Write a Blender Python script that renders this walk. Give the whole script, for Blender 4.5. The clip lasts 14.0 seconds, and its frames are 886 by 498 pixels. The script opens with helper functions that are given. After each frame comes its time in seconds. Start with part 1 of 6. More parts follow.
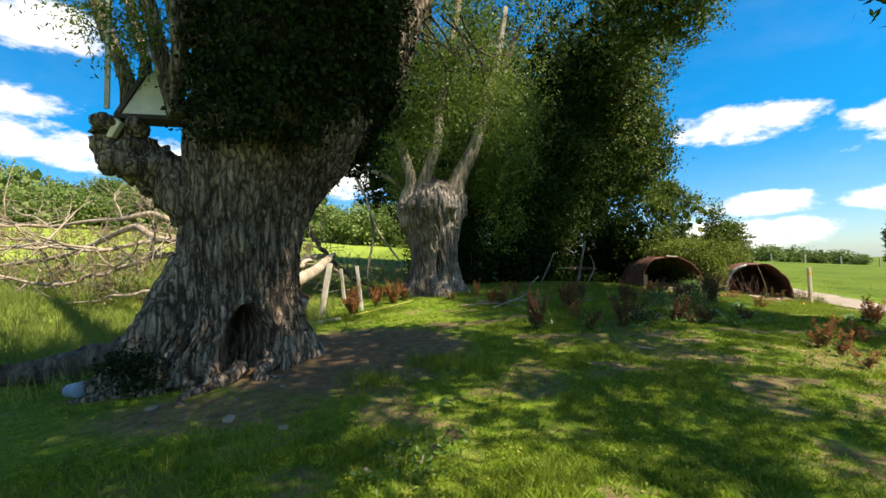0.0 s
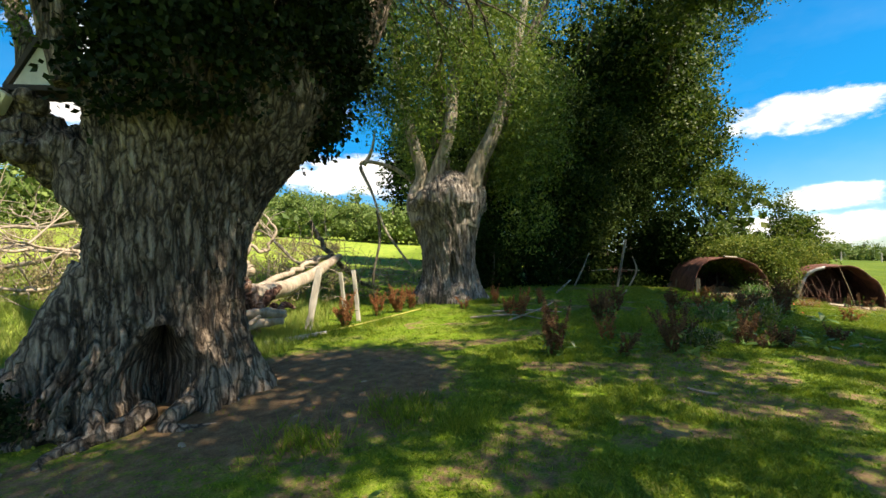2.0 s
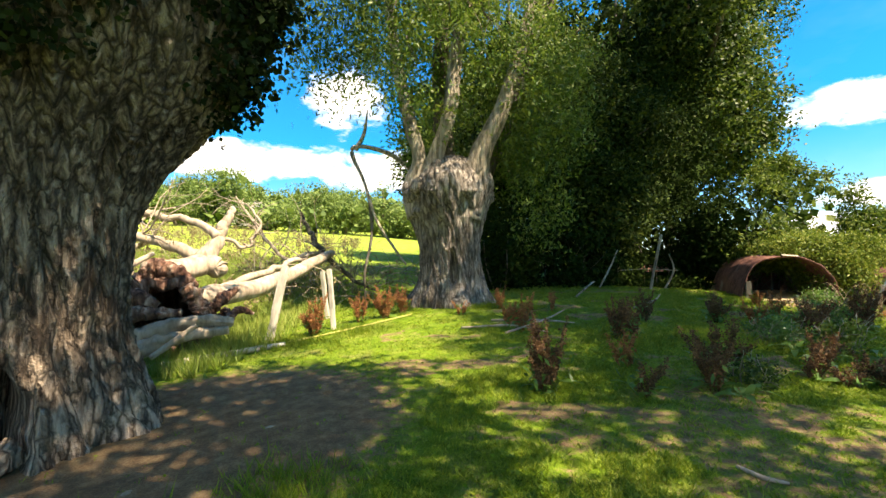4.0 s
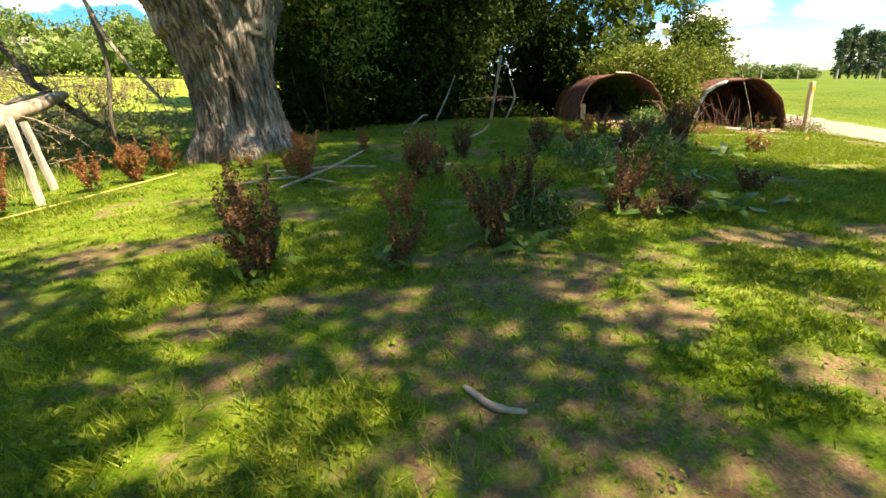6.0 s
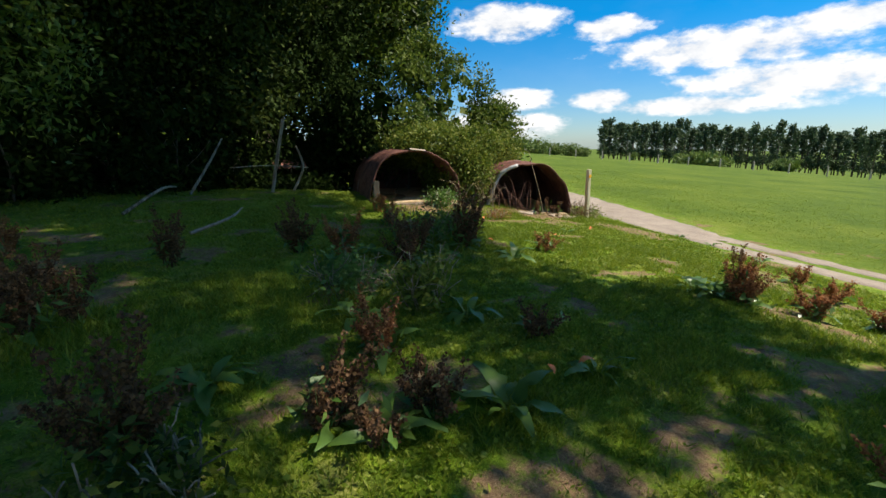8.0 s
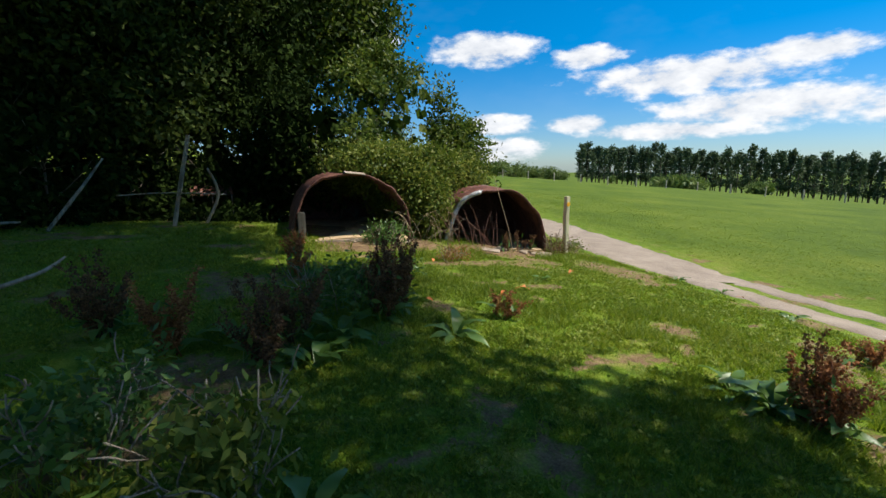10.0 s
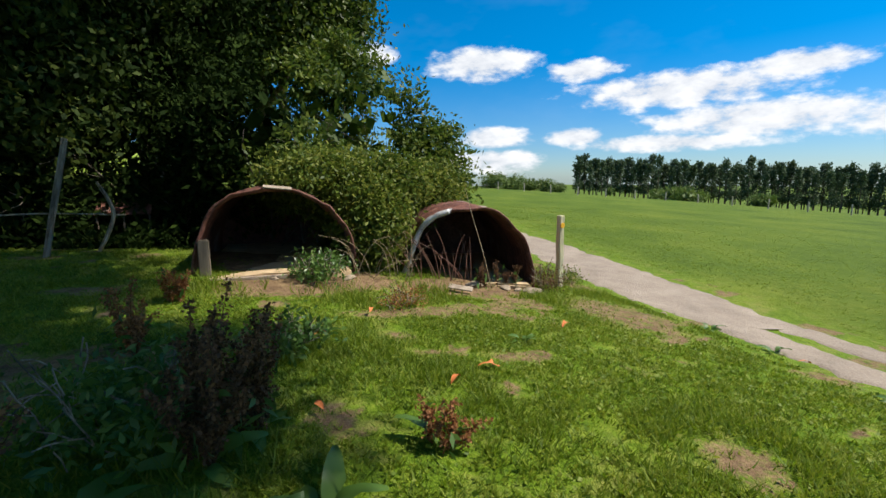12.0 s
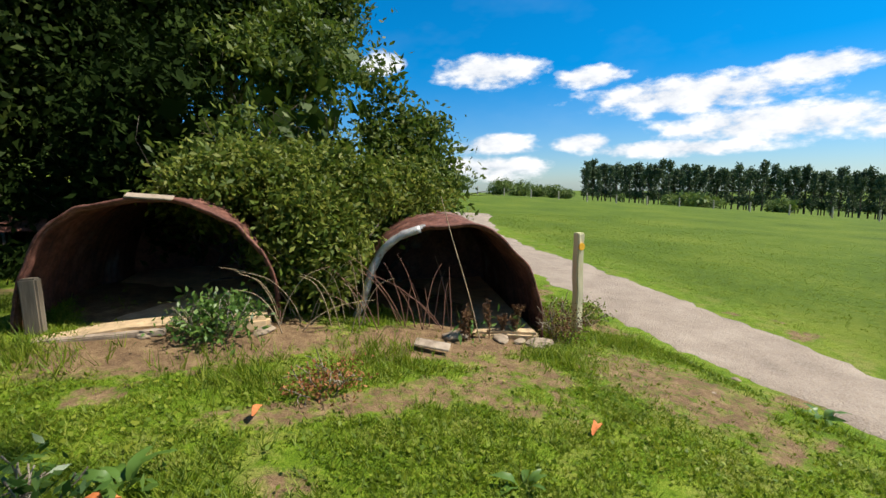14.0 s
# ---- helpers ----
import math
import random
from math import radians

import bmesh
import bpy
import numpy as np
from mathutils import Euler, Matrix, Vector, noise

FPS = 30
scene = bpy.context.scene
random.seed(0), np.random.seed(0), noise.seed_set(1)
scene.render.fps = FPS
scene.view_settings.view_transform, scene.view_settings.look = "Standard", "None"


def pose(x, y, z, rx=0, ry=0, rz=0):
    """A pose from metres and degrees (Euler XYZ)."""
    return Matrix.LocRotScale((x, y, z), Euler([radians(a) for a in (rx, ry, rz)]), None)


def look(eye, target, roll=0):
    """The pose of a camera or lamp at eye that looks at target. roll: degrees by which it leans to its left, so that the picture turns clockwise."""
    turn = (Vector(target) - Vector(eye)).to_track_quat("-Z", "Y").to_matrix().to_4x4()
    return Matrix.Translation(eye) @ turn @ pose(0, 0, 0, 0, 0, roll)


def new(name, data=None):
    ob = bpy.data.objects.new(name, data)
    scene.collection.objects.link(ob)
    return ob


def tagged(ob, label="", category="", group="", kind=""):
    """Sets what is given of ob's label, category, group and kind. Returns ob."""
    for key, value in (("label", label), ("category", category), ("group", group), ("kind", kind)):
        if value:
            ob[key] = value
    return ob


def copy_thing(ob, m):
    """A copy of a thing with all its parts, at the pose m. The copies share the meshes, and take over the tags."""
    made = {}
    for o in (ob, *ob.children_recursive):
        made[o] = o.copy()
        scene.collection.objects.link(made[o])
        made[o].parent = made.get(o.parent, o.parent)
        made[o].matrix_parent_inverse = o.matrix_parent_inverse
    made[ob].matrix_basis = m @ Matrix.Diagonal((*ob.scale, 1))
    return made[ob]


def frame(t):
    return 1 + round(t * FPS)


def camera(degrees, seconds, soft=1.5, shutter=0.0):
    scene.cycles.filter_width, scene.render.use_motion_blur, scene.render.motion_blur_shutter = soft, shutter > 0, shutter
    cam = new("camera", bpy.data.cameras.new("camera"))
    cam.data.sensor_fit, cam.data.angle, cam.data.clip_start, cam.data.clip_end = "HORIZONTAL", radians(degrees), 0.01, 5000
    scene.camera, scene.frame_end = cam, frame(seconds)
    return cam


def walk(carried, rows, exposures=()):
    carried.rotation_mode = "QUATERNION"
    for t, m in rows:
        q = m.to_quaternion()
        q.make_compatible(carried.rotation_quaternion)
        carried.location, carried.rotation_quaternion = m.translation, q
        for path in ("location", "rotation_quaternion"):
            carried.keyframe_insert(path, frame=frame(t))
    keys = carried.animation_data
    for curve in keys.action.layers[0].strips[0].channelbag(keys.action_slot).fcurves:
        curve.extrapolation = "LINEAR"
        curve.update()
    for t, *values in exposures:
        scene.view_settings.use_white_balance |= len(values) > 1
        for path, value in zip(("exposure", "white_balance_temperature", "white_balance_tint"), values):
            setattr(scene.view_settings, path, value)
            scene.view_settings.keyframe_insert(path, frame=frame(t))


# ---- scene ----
cam = camera(88.7, 14.0)
METRES, EYE, TILT, LEAN, TURN = 15.0, 1.5, 1.5, 1.5, 0.0
ROWS = [
    (0.0, 0.0, 0.0, 0.0, 0.0, 0.0, -0.0),
    (0.5, 0.0071, 0.031, 0.002, 1.19, -0.03, 0.09),
    (1.0, 0.0217, 0.0606, 0.0011, 2.63, -0.18, 0.08),
    (1.5, 0.0351, 0.0854, 0.003, 3.85, -0.25, 0.18),
    (2.0, 0.0476, 0.1168, 0.0043, 5.06, -0.21, 0.26),
    (4.5, 0.1131, 0.2647, 0.0045, 10.18, -1.11, 0.48),
    (5.0, 0.1331, 0.2967, 0.0068, 9.63, -5.06, 1.97),
    (5.5, 0.1555, 0.3248, -0.0011, 4.81, -12.32, 3.07),
    (6.0, 0.1813, 0.354, -0.0165, -6.3, -20.45, 2.47),
    (6.5, 0.2129, 0.3821, -0.0081, -19.47, -20.59, -0.71),
    (7.0, 0.2419, 0.4143, 0.0017, -23.86, -16.52, -1.54),
    (7.5, 0.2626, 0.4431, -0.0004, -25.47, -14.83, -1.65),
    (8.0, 0.285, 0.4727, -0.0005, -26.46, -13.71, -1.77),
    (10.5, 0.4146, 0.6007, -0.0038, -29.01, -10.36, -1.84),
    (11.0, 0.4427, 0.6256, -0.0068, -29.12, -9.92, -1.84),
    (11.5, 0.4658, 0.6485, -0.0075, -29.15, -9.51, -1.76),
    (12.0, 0.4873, 0.6744, -0.0027, -29.03, -9.26, -1.68),
    (12.5, 0.5116, 0.6986, -0.0042, -28.9, -9.03, -1.6),
    (13.0, 0.5353, 0.7289, -0.0078, -28.66, -8.77, -1.49),
    (13.5, 0.556, 0.7552, -0.0069, -28.38, -8.54, -1.39),
    (14.0, 0.5808, 0.7848, -0.0052, -28.13, -8.45, -1.36),
]
EXPOSURES = [(0.0, 1.2, 7300, 10), (2.0, 1.32, 7600, 10), (4.5, 1.95, 8400, 11), (5.5, 1.90, 8700, 12), (6.5, 1.88, 8700, 12), (7.0, 1.78, 8500, 11), (7.5, 1.22, 7500, 10),
             (8.0, 0.72, 6800, 10), (11.0, 0.55, 6500, 10), (12.5, 0.62, 6500, 10), (14.0, 0.68, 6600, 10)]
walk(cam, [(t, pose(0, 0, EYE, TILT, LEAN, TURN) @ pose(METRES * x, METRES * y, METRES * z, 90 + pitch, roll, yaw)) for t, x, y, z, yaw, pitch, roll in ROWS], EXPOSURES)

# ---- world and sun ----
SUN_AZ, SUN_EL = 114.0, 54.0      # degrees, clockwise from +y; height over the horizon
CLOUDS = [  # azimuth, height, half width, half height, in degrees
    (33.8, 13.4, 7.2, 2.2), (45.5, 12.2, 4.4, 1.4), (56, 9.4, 12.5, 2.3), (66, 10.8, 6, 1.4), (44.9, 4.9, 4.0, 1.2),
    (34.5, 5.0, 6, 1.5), (63, 6.0, 12, 2.2), (76, 5.2, 8, 2.2), (55, 3.9, 11, 1.1), (34, 2.2, 9, 1.7), (21, 14.4, 2.8, 1.4),
    (-42, 22.5, 6.5, 2.6), (-45, 15.6, 6.5, 1.6), (-52, 12, 15, 3.2), (-33, 11.6, 14, 2.4), (-14, 10.6, 11, 3.0),
    (-21, 19, 5.5, 4), (130, 14, 16, 5), (160, 24, 22, 7), (-150, 20, 20, 7), (-100, 26, 14, 5),
    # The high ones in this row are unseen, added to whiten the skylight.
    (95, 8, 14, 3), (-85, 9, 16, 4), (-130, 10, 18, 4), (175, 9, 16, 4), (140, 45, 30, 8), (-60, 48, 22, 6), (40, 42, 22, 6), (-170, 55, 40, 9), (70, 28, 10, 3)]


def build_world():
    w = bpy.data.worlds.new("sky")
    scene.world = w
    w.use_nodes = True
    nt = w.node_tree
    nt.nodes.clear()
    N, L = nt.nodes.new, nt.links.new

    def m(op, a, b=None, c=None):
        n = N("ShaderNodeMath")
        n.operation = op
        for k, v in enumerate((a, b, c)):
            if v is None:
                continue
            if isinstance(v, (int, float)):
                n.inputs[k].default_value = v
            else:
                L(v, n.inputs[k])
        return n.outputs[0]

    tc = N("ShaderNodeTexCoord")
    sep = N("ShaderNodeSeparateXYZ")
    L(tc.outputs["Generated"], sep.inputs[0])
    az = m("MULTIPLY", m("ARCTAN2", sep.outputs[0], sep.outputs[1]), 57.2958)
    el = m("MULTIPLY", m("ARCSINE", sep.outputs[2]), 57.2958)
    field = None
    for a, e, hw, hh in CLOUDS:
        da = m("MULTIPLY", m("SUBTRACT", az, a), 1 / hw)
        de = m("MULTIPLY", m("SUBTRACT", el, e), 1 / hh)
        v = m("SUBTRACT", 1.0, m("ADD", m("MULTIPLY", da, da), m("MULTIPLY", de, de)))
        field = v if field is None else m("MAXIMUM", field, v)
    field = m("MAXIMUM", field, -2.0)
    scale = N("ShaderNodeMapping")
    scale.inputs["Scale"].default_value = (1, 1, 2.2)
    L(tc.outputs["Generated"], scale.inputs[0])

    def noise_tex(s, d):
        n = N("ShaderNodeTexNoise")
        n.inputs["Scale"].default_value, n.inputs["Detail"].default_value, n.inputs["Roughness"].default_value = s, d, 0.6
        L(scale.outputs[0], n.inputs["Vector"])
        return n.outputs["Fac"]
    n1, n2 = noise_tex(16, 8), noise_tex(5, 4)
    dens = m("ADD", field, m("MULTIPLY", m("SUBTRACT", n1, 0.50), 2.7))
    ramp = N("ShaderNodeMapRange")
    ramp.interpolation_type = "SMOOTHSTEP"
    ramp.inputs["From Min"].default_value, ramp.inputs["From Max"].default_value = -0.05, 0.85
    L(dens, ramp.inputs["Value"])
    veil = m("MULTIPLY", m("SUBTRACT", n2, 0.5), 0.12)
    fac = m("MINIMUM", m("ADD", ramp.outputs[0], m("MAXIMUM", veil, 0.0)), 0.97)
    sky = N("ShaderNodeTexSky")
    sky.sky_type = "NISHITA"
    sky.sun_disc = False
    sky.sun_elevation, sky.sun_rotation = radians(SUN_EL), radians(SUN_AZ)
    sky.air_density, sky.dust_density, sky.ozone_density = 1.0, 0.3, 2.0
    deep = N("ShaderNodeHueSaturation")
    deep.inputs["Saturation"].default_value = 1.2
    deep.inputs["Value"].default_value = 1.3
    tint = N("ShaderNodeMix")
    tint.data_type, tint.blend_type = "RGBA", "MULTIPLY"
    tint.inputs["Factor"].default_value = 1.0
    high = N("ShaderNodeMapRange")
    high.interpolation_type = "SMOOTHSTEP"
    high.inputs["From Max"].default_value = 20.0
    L(el, high.inputs["Value"])
    hue = N("ShaderNodeMix")
    hue.data_type = "RGBA"
    hue.inputs["A"].default_value, hue.inputs["B"].default_value = (0.74, 0.95, 1.26, 1), (0.50, 1.06, 1.42, 1)
    L(high.outputs[0], hue.inputs["Factor"])
    L(hue.outputs["Result"], tint.inputs["B"])
    L(sky.outputs[0], tint.inputs["A"])
    L(tint.outputs["Result"], deep.inputs["Color"])
    grey = N("ShaderNodeMix")
    grey.data_type = "RGBA"
    grey.inputs["A"].default_value = (9.4, 10.0, 11.0, 1)
    grey.inputs["B"].default_value = (15.5, 15.5, 15.5, 1)
    L(m("MULTIPLY_ADD", n1, 2.4, -0.75), grey.inputs["Factor"])
    mix = N("ShaderNodeMix")
    mix.data_type = "RGBA"
    L(fac, mix.inputs["Factor"])
    L(deep.outputs[0], mix.inputs["A"])
    L(grey.outputs["Result"], mix.inputs["B"])
    bg = N("ShaderNodeBackground")
    bg.inputs["Strength"].default_value = 0.05
    L(mix.outputs["Result"], bg.inputs["Color"])
    out = N("ShaderNodeOutputWorld")
    L(bg.outputs[0], out.inputs[0])


build_world()
sun = new("sun", bpy.data.lights.new("sun", "SUN"))
sun.data.energy, sun.data.angle, sun.data.color = 5.0, radians(0.55), (1.0, 0.94, 0.84)
_ce = math.cos(radians(SUN_EL))
sun.matrix_world = look((_ce * math.sin(radians(SUN_AZ)) * 50, _ce * math.cos(radians(SUN_AZ)) * 50, math.sin(radians(SUN_EL)) * 50), (0, 0, 0))


# ---- materials ----
class Nodes:
    """Short hand for a node tree."""

    def __init__(self, name):
        self.mat = bpy.data.materials.new(name)
        self.mat.use_nodes = True
        self.nt = self.mat.node_tree
        self.nt.nodes.clear()
        self.out = self.nt.nodes.new("ShaderNodeOutputMaterial")
        self.tc = self.nt.nodes.new("ShaderNodeTexCoord")

    def node(self, kind, **values):
        n = self.nt.nodes.new(kind)
        for k, v in values.items():
            self.set(n, k.replace("_", " "), v)
        return n

    def set(self, n, key, v):
        if isinstance(v, bpy.types.NodeSocket):
            self.nt.links.new(v, n.inputs[key])
        else:
            n.inputs[key].default_value = v

    def noise(self, scale, detail=4, rough=0.55, stretch=None, generated=False):
        src = self.tc.outputs["Object"]
        if stretch:
            mp = self.node("ShaderNodeMapping", Vector=src, Scale=stretch)
            src = mp.outputs[0]
        return self.node("ShaderNodeTexNoise", Vector=src, Scale=scale, Detail=detail, Roughness=rough).outputs["Fac"]

    def ramp(self, fac, stops):
        n = self.nt.nodes.new("ShaderNodeValToRGB")
        e = n.color_ramp.elements
        while len(e) < len(stops):
            e.new(0.5)
        for k, (p, c) in enumerate(stops):
            e[k].position = p
            e[k].color = (*c, 1) if len(c) == 3 else c
        self.nt.links.new(fac, n.inputs[0])
        return n.outputs[0]

    def range(self, v, a, b, c=0.0, d=1.0):
        return self.node("ShaderNodeMapRange", Value=v, From_Min=a, From_Max=b, To_Min=c, To_Max=d).outputs[0]

    def mix(self, f, a, b):
        n = self.nt.nodes.new("ShaderNodeMix")
        n.data_type = "RGBA"
        for k, v in (("Factor", f), ("A", a), ("B", b)):
            self.set(n, k, (*v, 1) if isinstance(v, tuple) and len(v) == 3 else v)
        return n.outputs["Result"]

    def math(self, op, a, b=0.0):
        n = self.nt.nodes.new("ShaderNodeMath")
        n.operation = op
        for k, v in enumerate((a, b)):
            self.set(n, k, v)
        return n.outputs[0]

    def bump(self, height, strength, distance):
        return self.node("ShaderNodeBump", Height=height, Strength=strength, Distance=distance).outputs[0]

    def done(self, color, rough=0.8, normal=None, metal=0.0, translucent=0.0, spec=0.5):
        b = self.node("ShaderNodeBsdfPrincipled", Roughness=rough, Metallic=metal)
        self.set(b, "Base Color", (*color, 1) if isinstance(color, tuple) else color)
        self.set(b, "Specular IOR Level", spec)
        if normal is not None:
            self.set(b, "Normal", normal)
        res = b.outputs[0]
        if translucent:
            t = self.node("ShaderNodeBsdfTranslucent")
            self.set(t, "Color", (*color, 1) if isinstance(color, tuple) else color)
            mx = self.nt.nodes.new("ShaderNodeMixShader")
            mx.inputs[0].default_value = translucent
            self.nt.links.new(res, mx.inputs[1])
            self.nt.links.new(t.outputs[0], mx.inputs[2])
            res = mx.outputs[0]
        self.nt.links.new(res, self.out.inputs[0])
        return self.mat


def leaf_mat(name, dark, mid, light, translucent=0.35, rough=0.45, spec=0.4):
    n = Nodes(name)
    g = n.nt.nodes.new("ShaderNodeNewGeometry")
    big = n.noise(0.5, 3)
    f = n.math("ADD", n.math("MULTIPLY", g.outputs["Random Per Island"], 0.6), n.math("MULTIPLY", big, 0.45))
    c = n.ramp(f, [(0.15, dark), (0.5, mid), (0.9, light)])
    return n.done(c, rough, None, 0, translucent, spec)


def bark_mat(name, dark, mid, light, scale=9.0, fissure=0.0, long=0.2):
    """Ridged bark; fissure: the share of deep interlacing cracks between long plates."""
    n = Nodes(name)
    ridges = n.noise(scale, 6, 0.65, (1, 1, 0.13))
    stain = n.noise(1.1, 4)
    f = n.math("ADD", n.math("MULTIPLY", ridges, 0.8), n.math("MULTIPLY", stain, 0.35))
    c = n.ramp(f, [(0.46, dark), (0.57, mid), (0.70, light)])
    crack = n.range(n.math("ABSOLUTE", n.math("SUBTRACT", n.noise(scale * 0.9, 3, 0.5, (1, 1, 0.10)), 0.5)), 0.0, 0.055)
    ridges = n.math("ADD", n.math("MULTIPLY", ridges, 0.6), n.math("MULTIPLY", crack, 0.25))
    if fissure:
        warp = n.node("ShaderNodeTexNoise", Vector=n.tc.outputs["Object"], Scale=3.2, Detail=4.0, Roughness=0.6)
        off = n.nt.nodes.new("ShaderNodeVectorMath")
        off.operation = "MULTIPLY_ADD"
        n.set(off, 0, warp.outputs["Color"])
        n.set(off, 1, (0.16, 0.16, 0.5))
        n.set(off, 2, n.tc.outputs["Object"])
        mp = n.node("ShaderNodeMapping", Vector=off.outputs[0], Scale=(1, 1, long))
        v = n.nt.nodes.new("ShaderNodeTexVoronoi")
        v.feature = "DISTANCE_TO_EDGE"
        n.set(v, "Vector", mp.outputs[0])
        n.set(v, "Scale", scale * 0.55)
        plate = n.range(v.outputs["Distance"], 0.0, 0.26)
        c = n.mix(n.math("MULTIPLY", n.range(v.outputs["Distance"], 0.16, 0.0), fissure), c, tuple(q * 0.45 for q in dark))
        ridges = n.math("ADD", n.math("MULTIPLY", ridges, 0.6), n.math("MULTIPLY", plate, 0.75 * fissure))
    moss = n.range(n.noise(2.3, 5), 0.56, 0.68)
    c = n.mix(n.math("MULTIPLY", moss, 0.15), c, (0.10, 0.12, 0.05))
    return n.done(c, 0.9, n.bump(n.math("ADD", ridges, n.math("MULTIPLY", n.noise(60, 4), 0.3)), 1.0, 0.07), spec=0.2)


def wood_mat(name, dark, light, scale=14.0, stretch=(1, 1, 0.12)):
    n = Nodes(name)
    grain = n.noise(scale, 6, 0.6, stretch)
    f = n.math("ADD", n.math("MULTIPLY", grain, 0.75), n.math("MULTIPLY", n.noise(1.7, 3), 0.3))
    c = n.ramp(f, [(0.35, dark), (0.7, light)])
    return n.done(c, 0.85, n.bump(grain, 0.6, 0.012), spec=0.25)


def ground_mat():
    n = Nodes("turf_and_soil")
    at = n.nt.nodes.new("ShaderNodeAttribute")
    at.attribute_name = "cover"
    s = n.nt.nodes.new("ShaderNodeSeparateColor")
    n.nt.links.new(at.outputs["Color"], s.inputs[0])
    fine, mid, big = n.noise(55, 5, 0.7), n.noise(7, 5, 0.6), n.noise(0.6, 4)
    gf = n.math("ADD", n.math("MULTIPLY", fine, 0.45), n.math("ADD", n.math("MULTIPLY", mid, 0.35), n.math("MULTIPLY", big, 0.25)))
    grass = n.ramp(gf, [(0.40, (0.034, 0.068, 0.004)), (0.52, (0.100, 0.168, 0.007)), (0.63, (0.19, 0.24, 0.026))])
    straw = n.ramp(fine, [(0.3, (0.14, 0.135, 0.03)), (0.7, (0.34, 0.30, 0.10))])
    grass = n.mix(n.math("MULTIPLY", n.range(n.noise(2.2, 6, 0.7), 0.50, 0.68), 0.7), grass, straw)
    soil = n.ramp(n.math("ADD", n.math("MULTIPLY", fine, 0.5), n.math("MULTIPLY", mid, 0.5)),
                  [(0.33, (0.085, 0.052, 0.030)), (0.5, (0.180, 0.115, 0.062)), (0.68, (0.33, 0.23, 0.12))])
    edge = n.math("ADD", s.outputs[0], n.math("MULTIPLY", n.math("SUBTRACT", n.noise(11, 6, 0.7), 0.5), 1.5))
    bare = n.range(edge, 0.36, 0.66)
    meadow = n.ramp(n.math("ADD", n.math("MULTIPLY", n.noise(1.5, 6, 0.65), 0.7), n.math("MULTIPLY", fine, 0.3)),
                    [(0.35, (0.09, 0.16, 0.02)), (0.5, (0.21, 0.28, 0.035)), (0.66, (0.33, 0.34, 0.07))])
    field = n.ramp(n.math("ADD", n.math("MULTIPLY", n.noise(0.22, 5, 0.6), 0.6), n.math("MULTIPLY", n.noise(4, 5, 0.7), 0.4)),
                   [(0.36, (0.044, 0.078, 0.005)), (0.5, (0.075, 0.118, 0.007)), (0.66, (0.125, 0.155, 0.015))])
    c = n.mix(s.outputs[1], grass, meadow)
    c = n.mix(s.outputs[2], c, field)
    c = n.mix(bare, c, soil)
    hgt = n.math("ADD", n.math("MULTIPLY", fine, 0.5), mid)
    return n.done(c, 0.95, n.bump(hgt, 0.8, 0.05), spec=0.15)


def gravel_mat():
    n = Nodes("trodden_gravel")
    a, b = n.noise(42, 6, 0.7), n.noise(2.0, 5)
    v = n.node("ShaderNodeTexVoronoi", Vector=n.tc.outputs["Object"], Scale=34.0)
    f = n.math("ADD", n.math("MULTIPLY", a, 0.5), n.math("MULTIPLY", b, 0.5))
    c = n.ramp(f, [(0.34, (0.15, 0.115, 0.085)), (0.5, (0.26, 0.205, 0.155)), (0.68, (0.38, 0.315, 0.245))])
    c = n.mix(n.math("MULTIPLY", v.outputs["Distance"], 0.5), c, (0.30, 0.26, 0.22))
    return n.done(c, 0.95, n.bump(n.math("ADD", a, v.outputs["Distance"]), 0.7, 0.015), spec=0.2)


def rust_mat(name="rusted_iron", tint=1.0):
    n = Nodes(name)
    a, b, c3 = n.noise(3.0, 7, 0.65), n.noise(24, 6, 0.7), n.noise(1.2, 4)
    f = n.math("ADD", n.math("MULTIPLY", a, 0.6), n.math("MULTIPLY", b, 0.4))
    c = n.ramp(f, [(0.34, (0.040, 0.018, 0.013)), (0.47, (0.115, 0.045, 0.031)), (0.58, (0.20, 0.085, 0.060)), (0.72, (0.29, 0.165, 0.125))])
    zinc = n.range(c3, 0.60, 0.70)
    c = n.mix(n.math("MULTIPLY", zinc, 0.55), c, (0.36, 0.35, 0.33))
    return n.done(c, 0.72, n.bump(b, 0.5, 0.006), metal=0.15, spec=0.35)


def zinc_mat():
    n = Nodes("weathered_zinc")
    a, b = n.noise(5, 6, 0.65), n.noise(30, 5, 0.7)
    c = n.ramp(n.math("ADD", n.math("MULTIPLY", a, 0.7), n.math("MULTIPLY", b, 0.3)),
               [(0.35, (0.16, 0.085, 0.06)), (0.46, (0.33, 0.31, 0.29)), (0.62, (0.52, 0.53, 0.53))])
    return n.done(c, 0.6, n.bump(b, 0.3, 0.004), metal=0.35)


def plain_mat(name, color, rough=0.8, var=0.35, scale=12.0, translucent=0.0, metal=0.0):
    n = Nodes(name)
    f = n.math("ADD", n.math("MULTIPLY", n.noise(scale, 6, 0.65), 0.6), n.math("MULTIPLY", n.noise(scale * 0.15, 3), 0.4))
    lo, hi = tuple(v * (1 - var) for v in color), tuple(min(v * (1 + var), 0.9) for v in color)
    return n.done(n.ramp(f, [(0.35, lo), (0.66, hi)]), rough, n.bump(n.noise(scale * 3, 5), 0.4, 0.01), metal, translucent, 0.3)


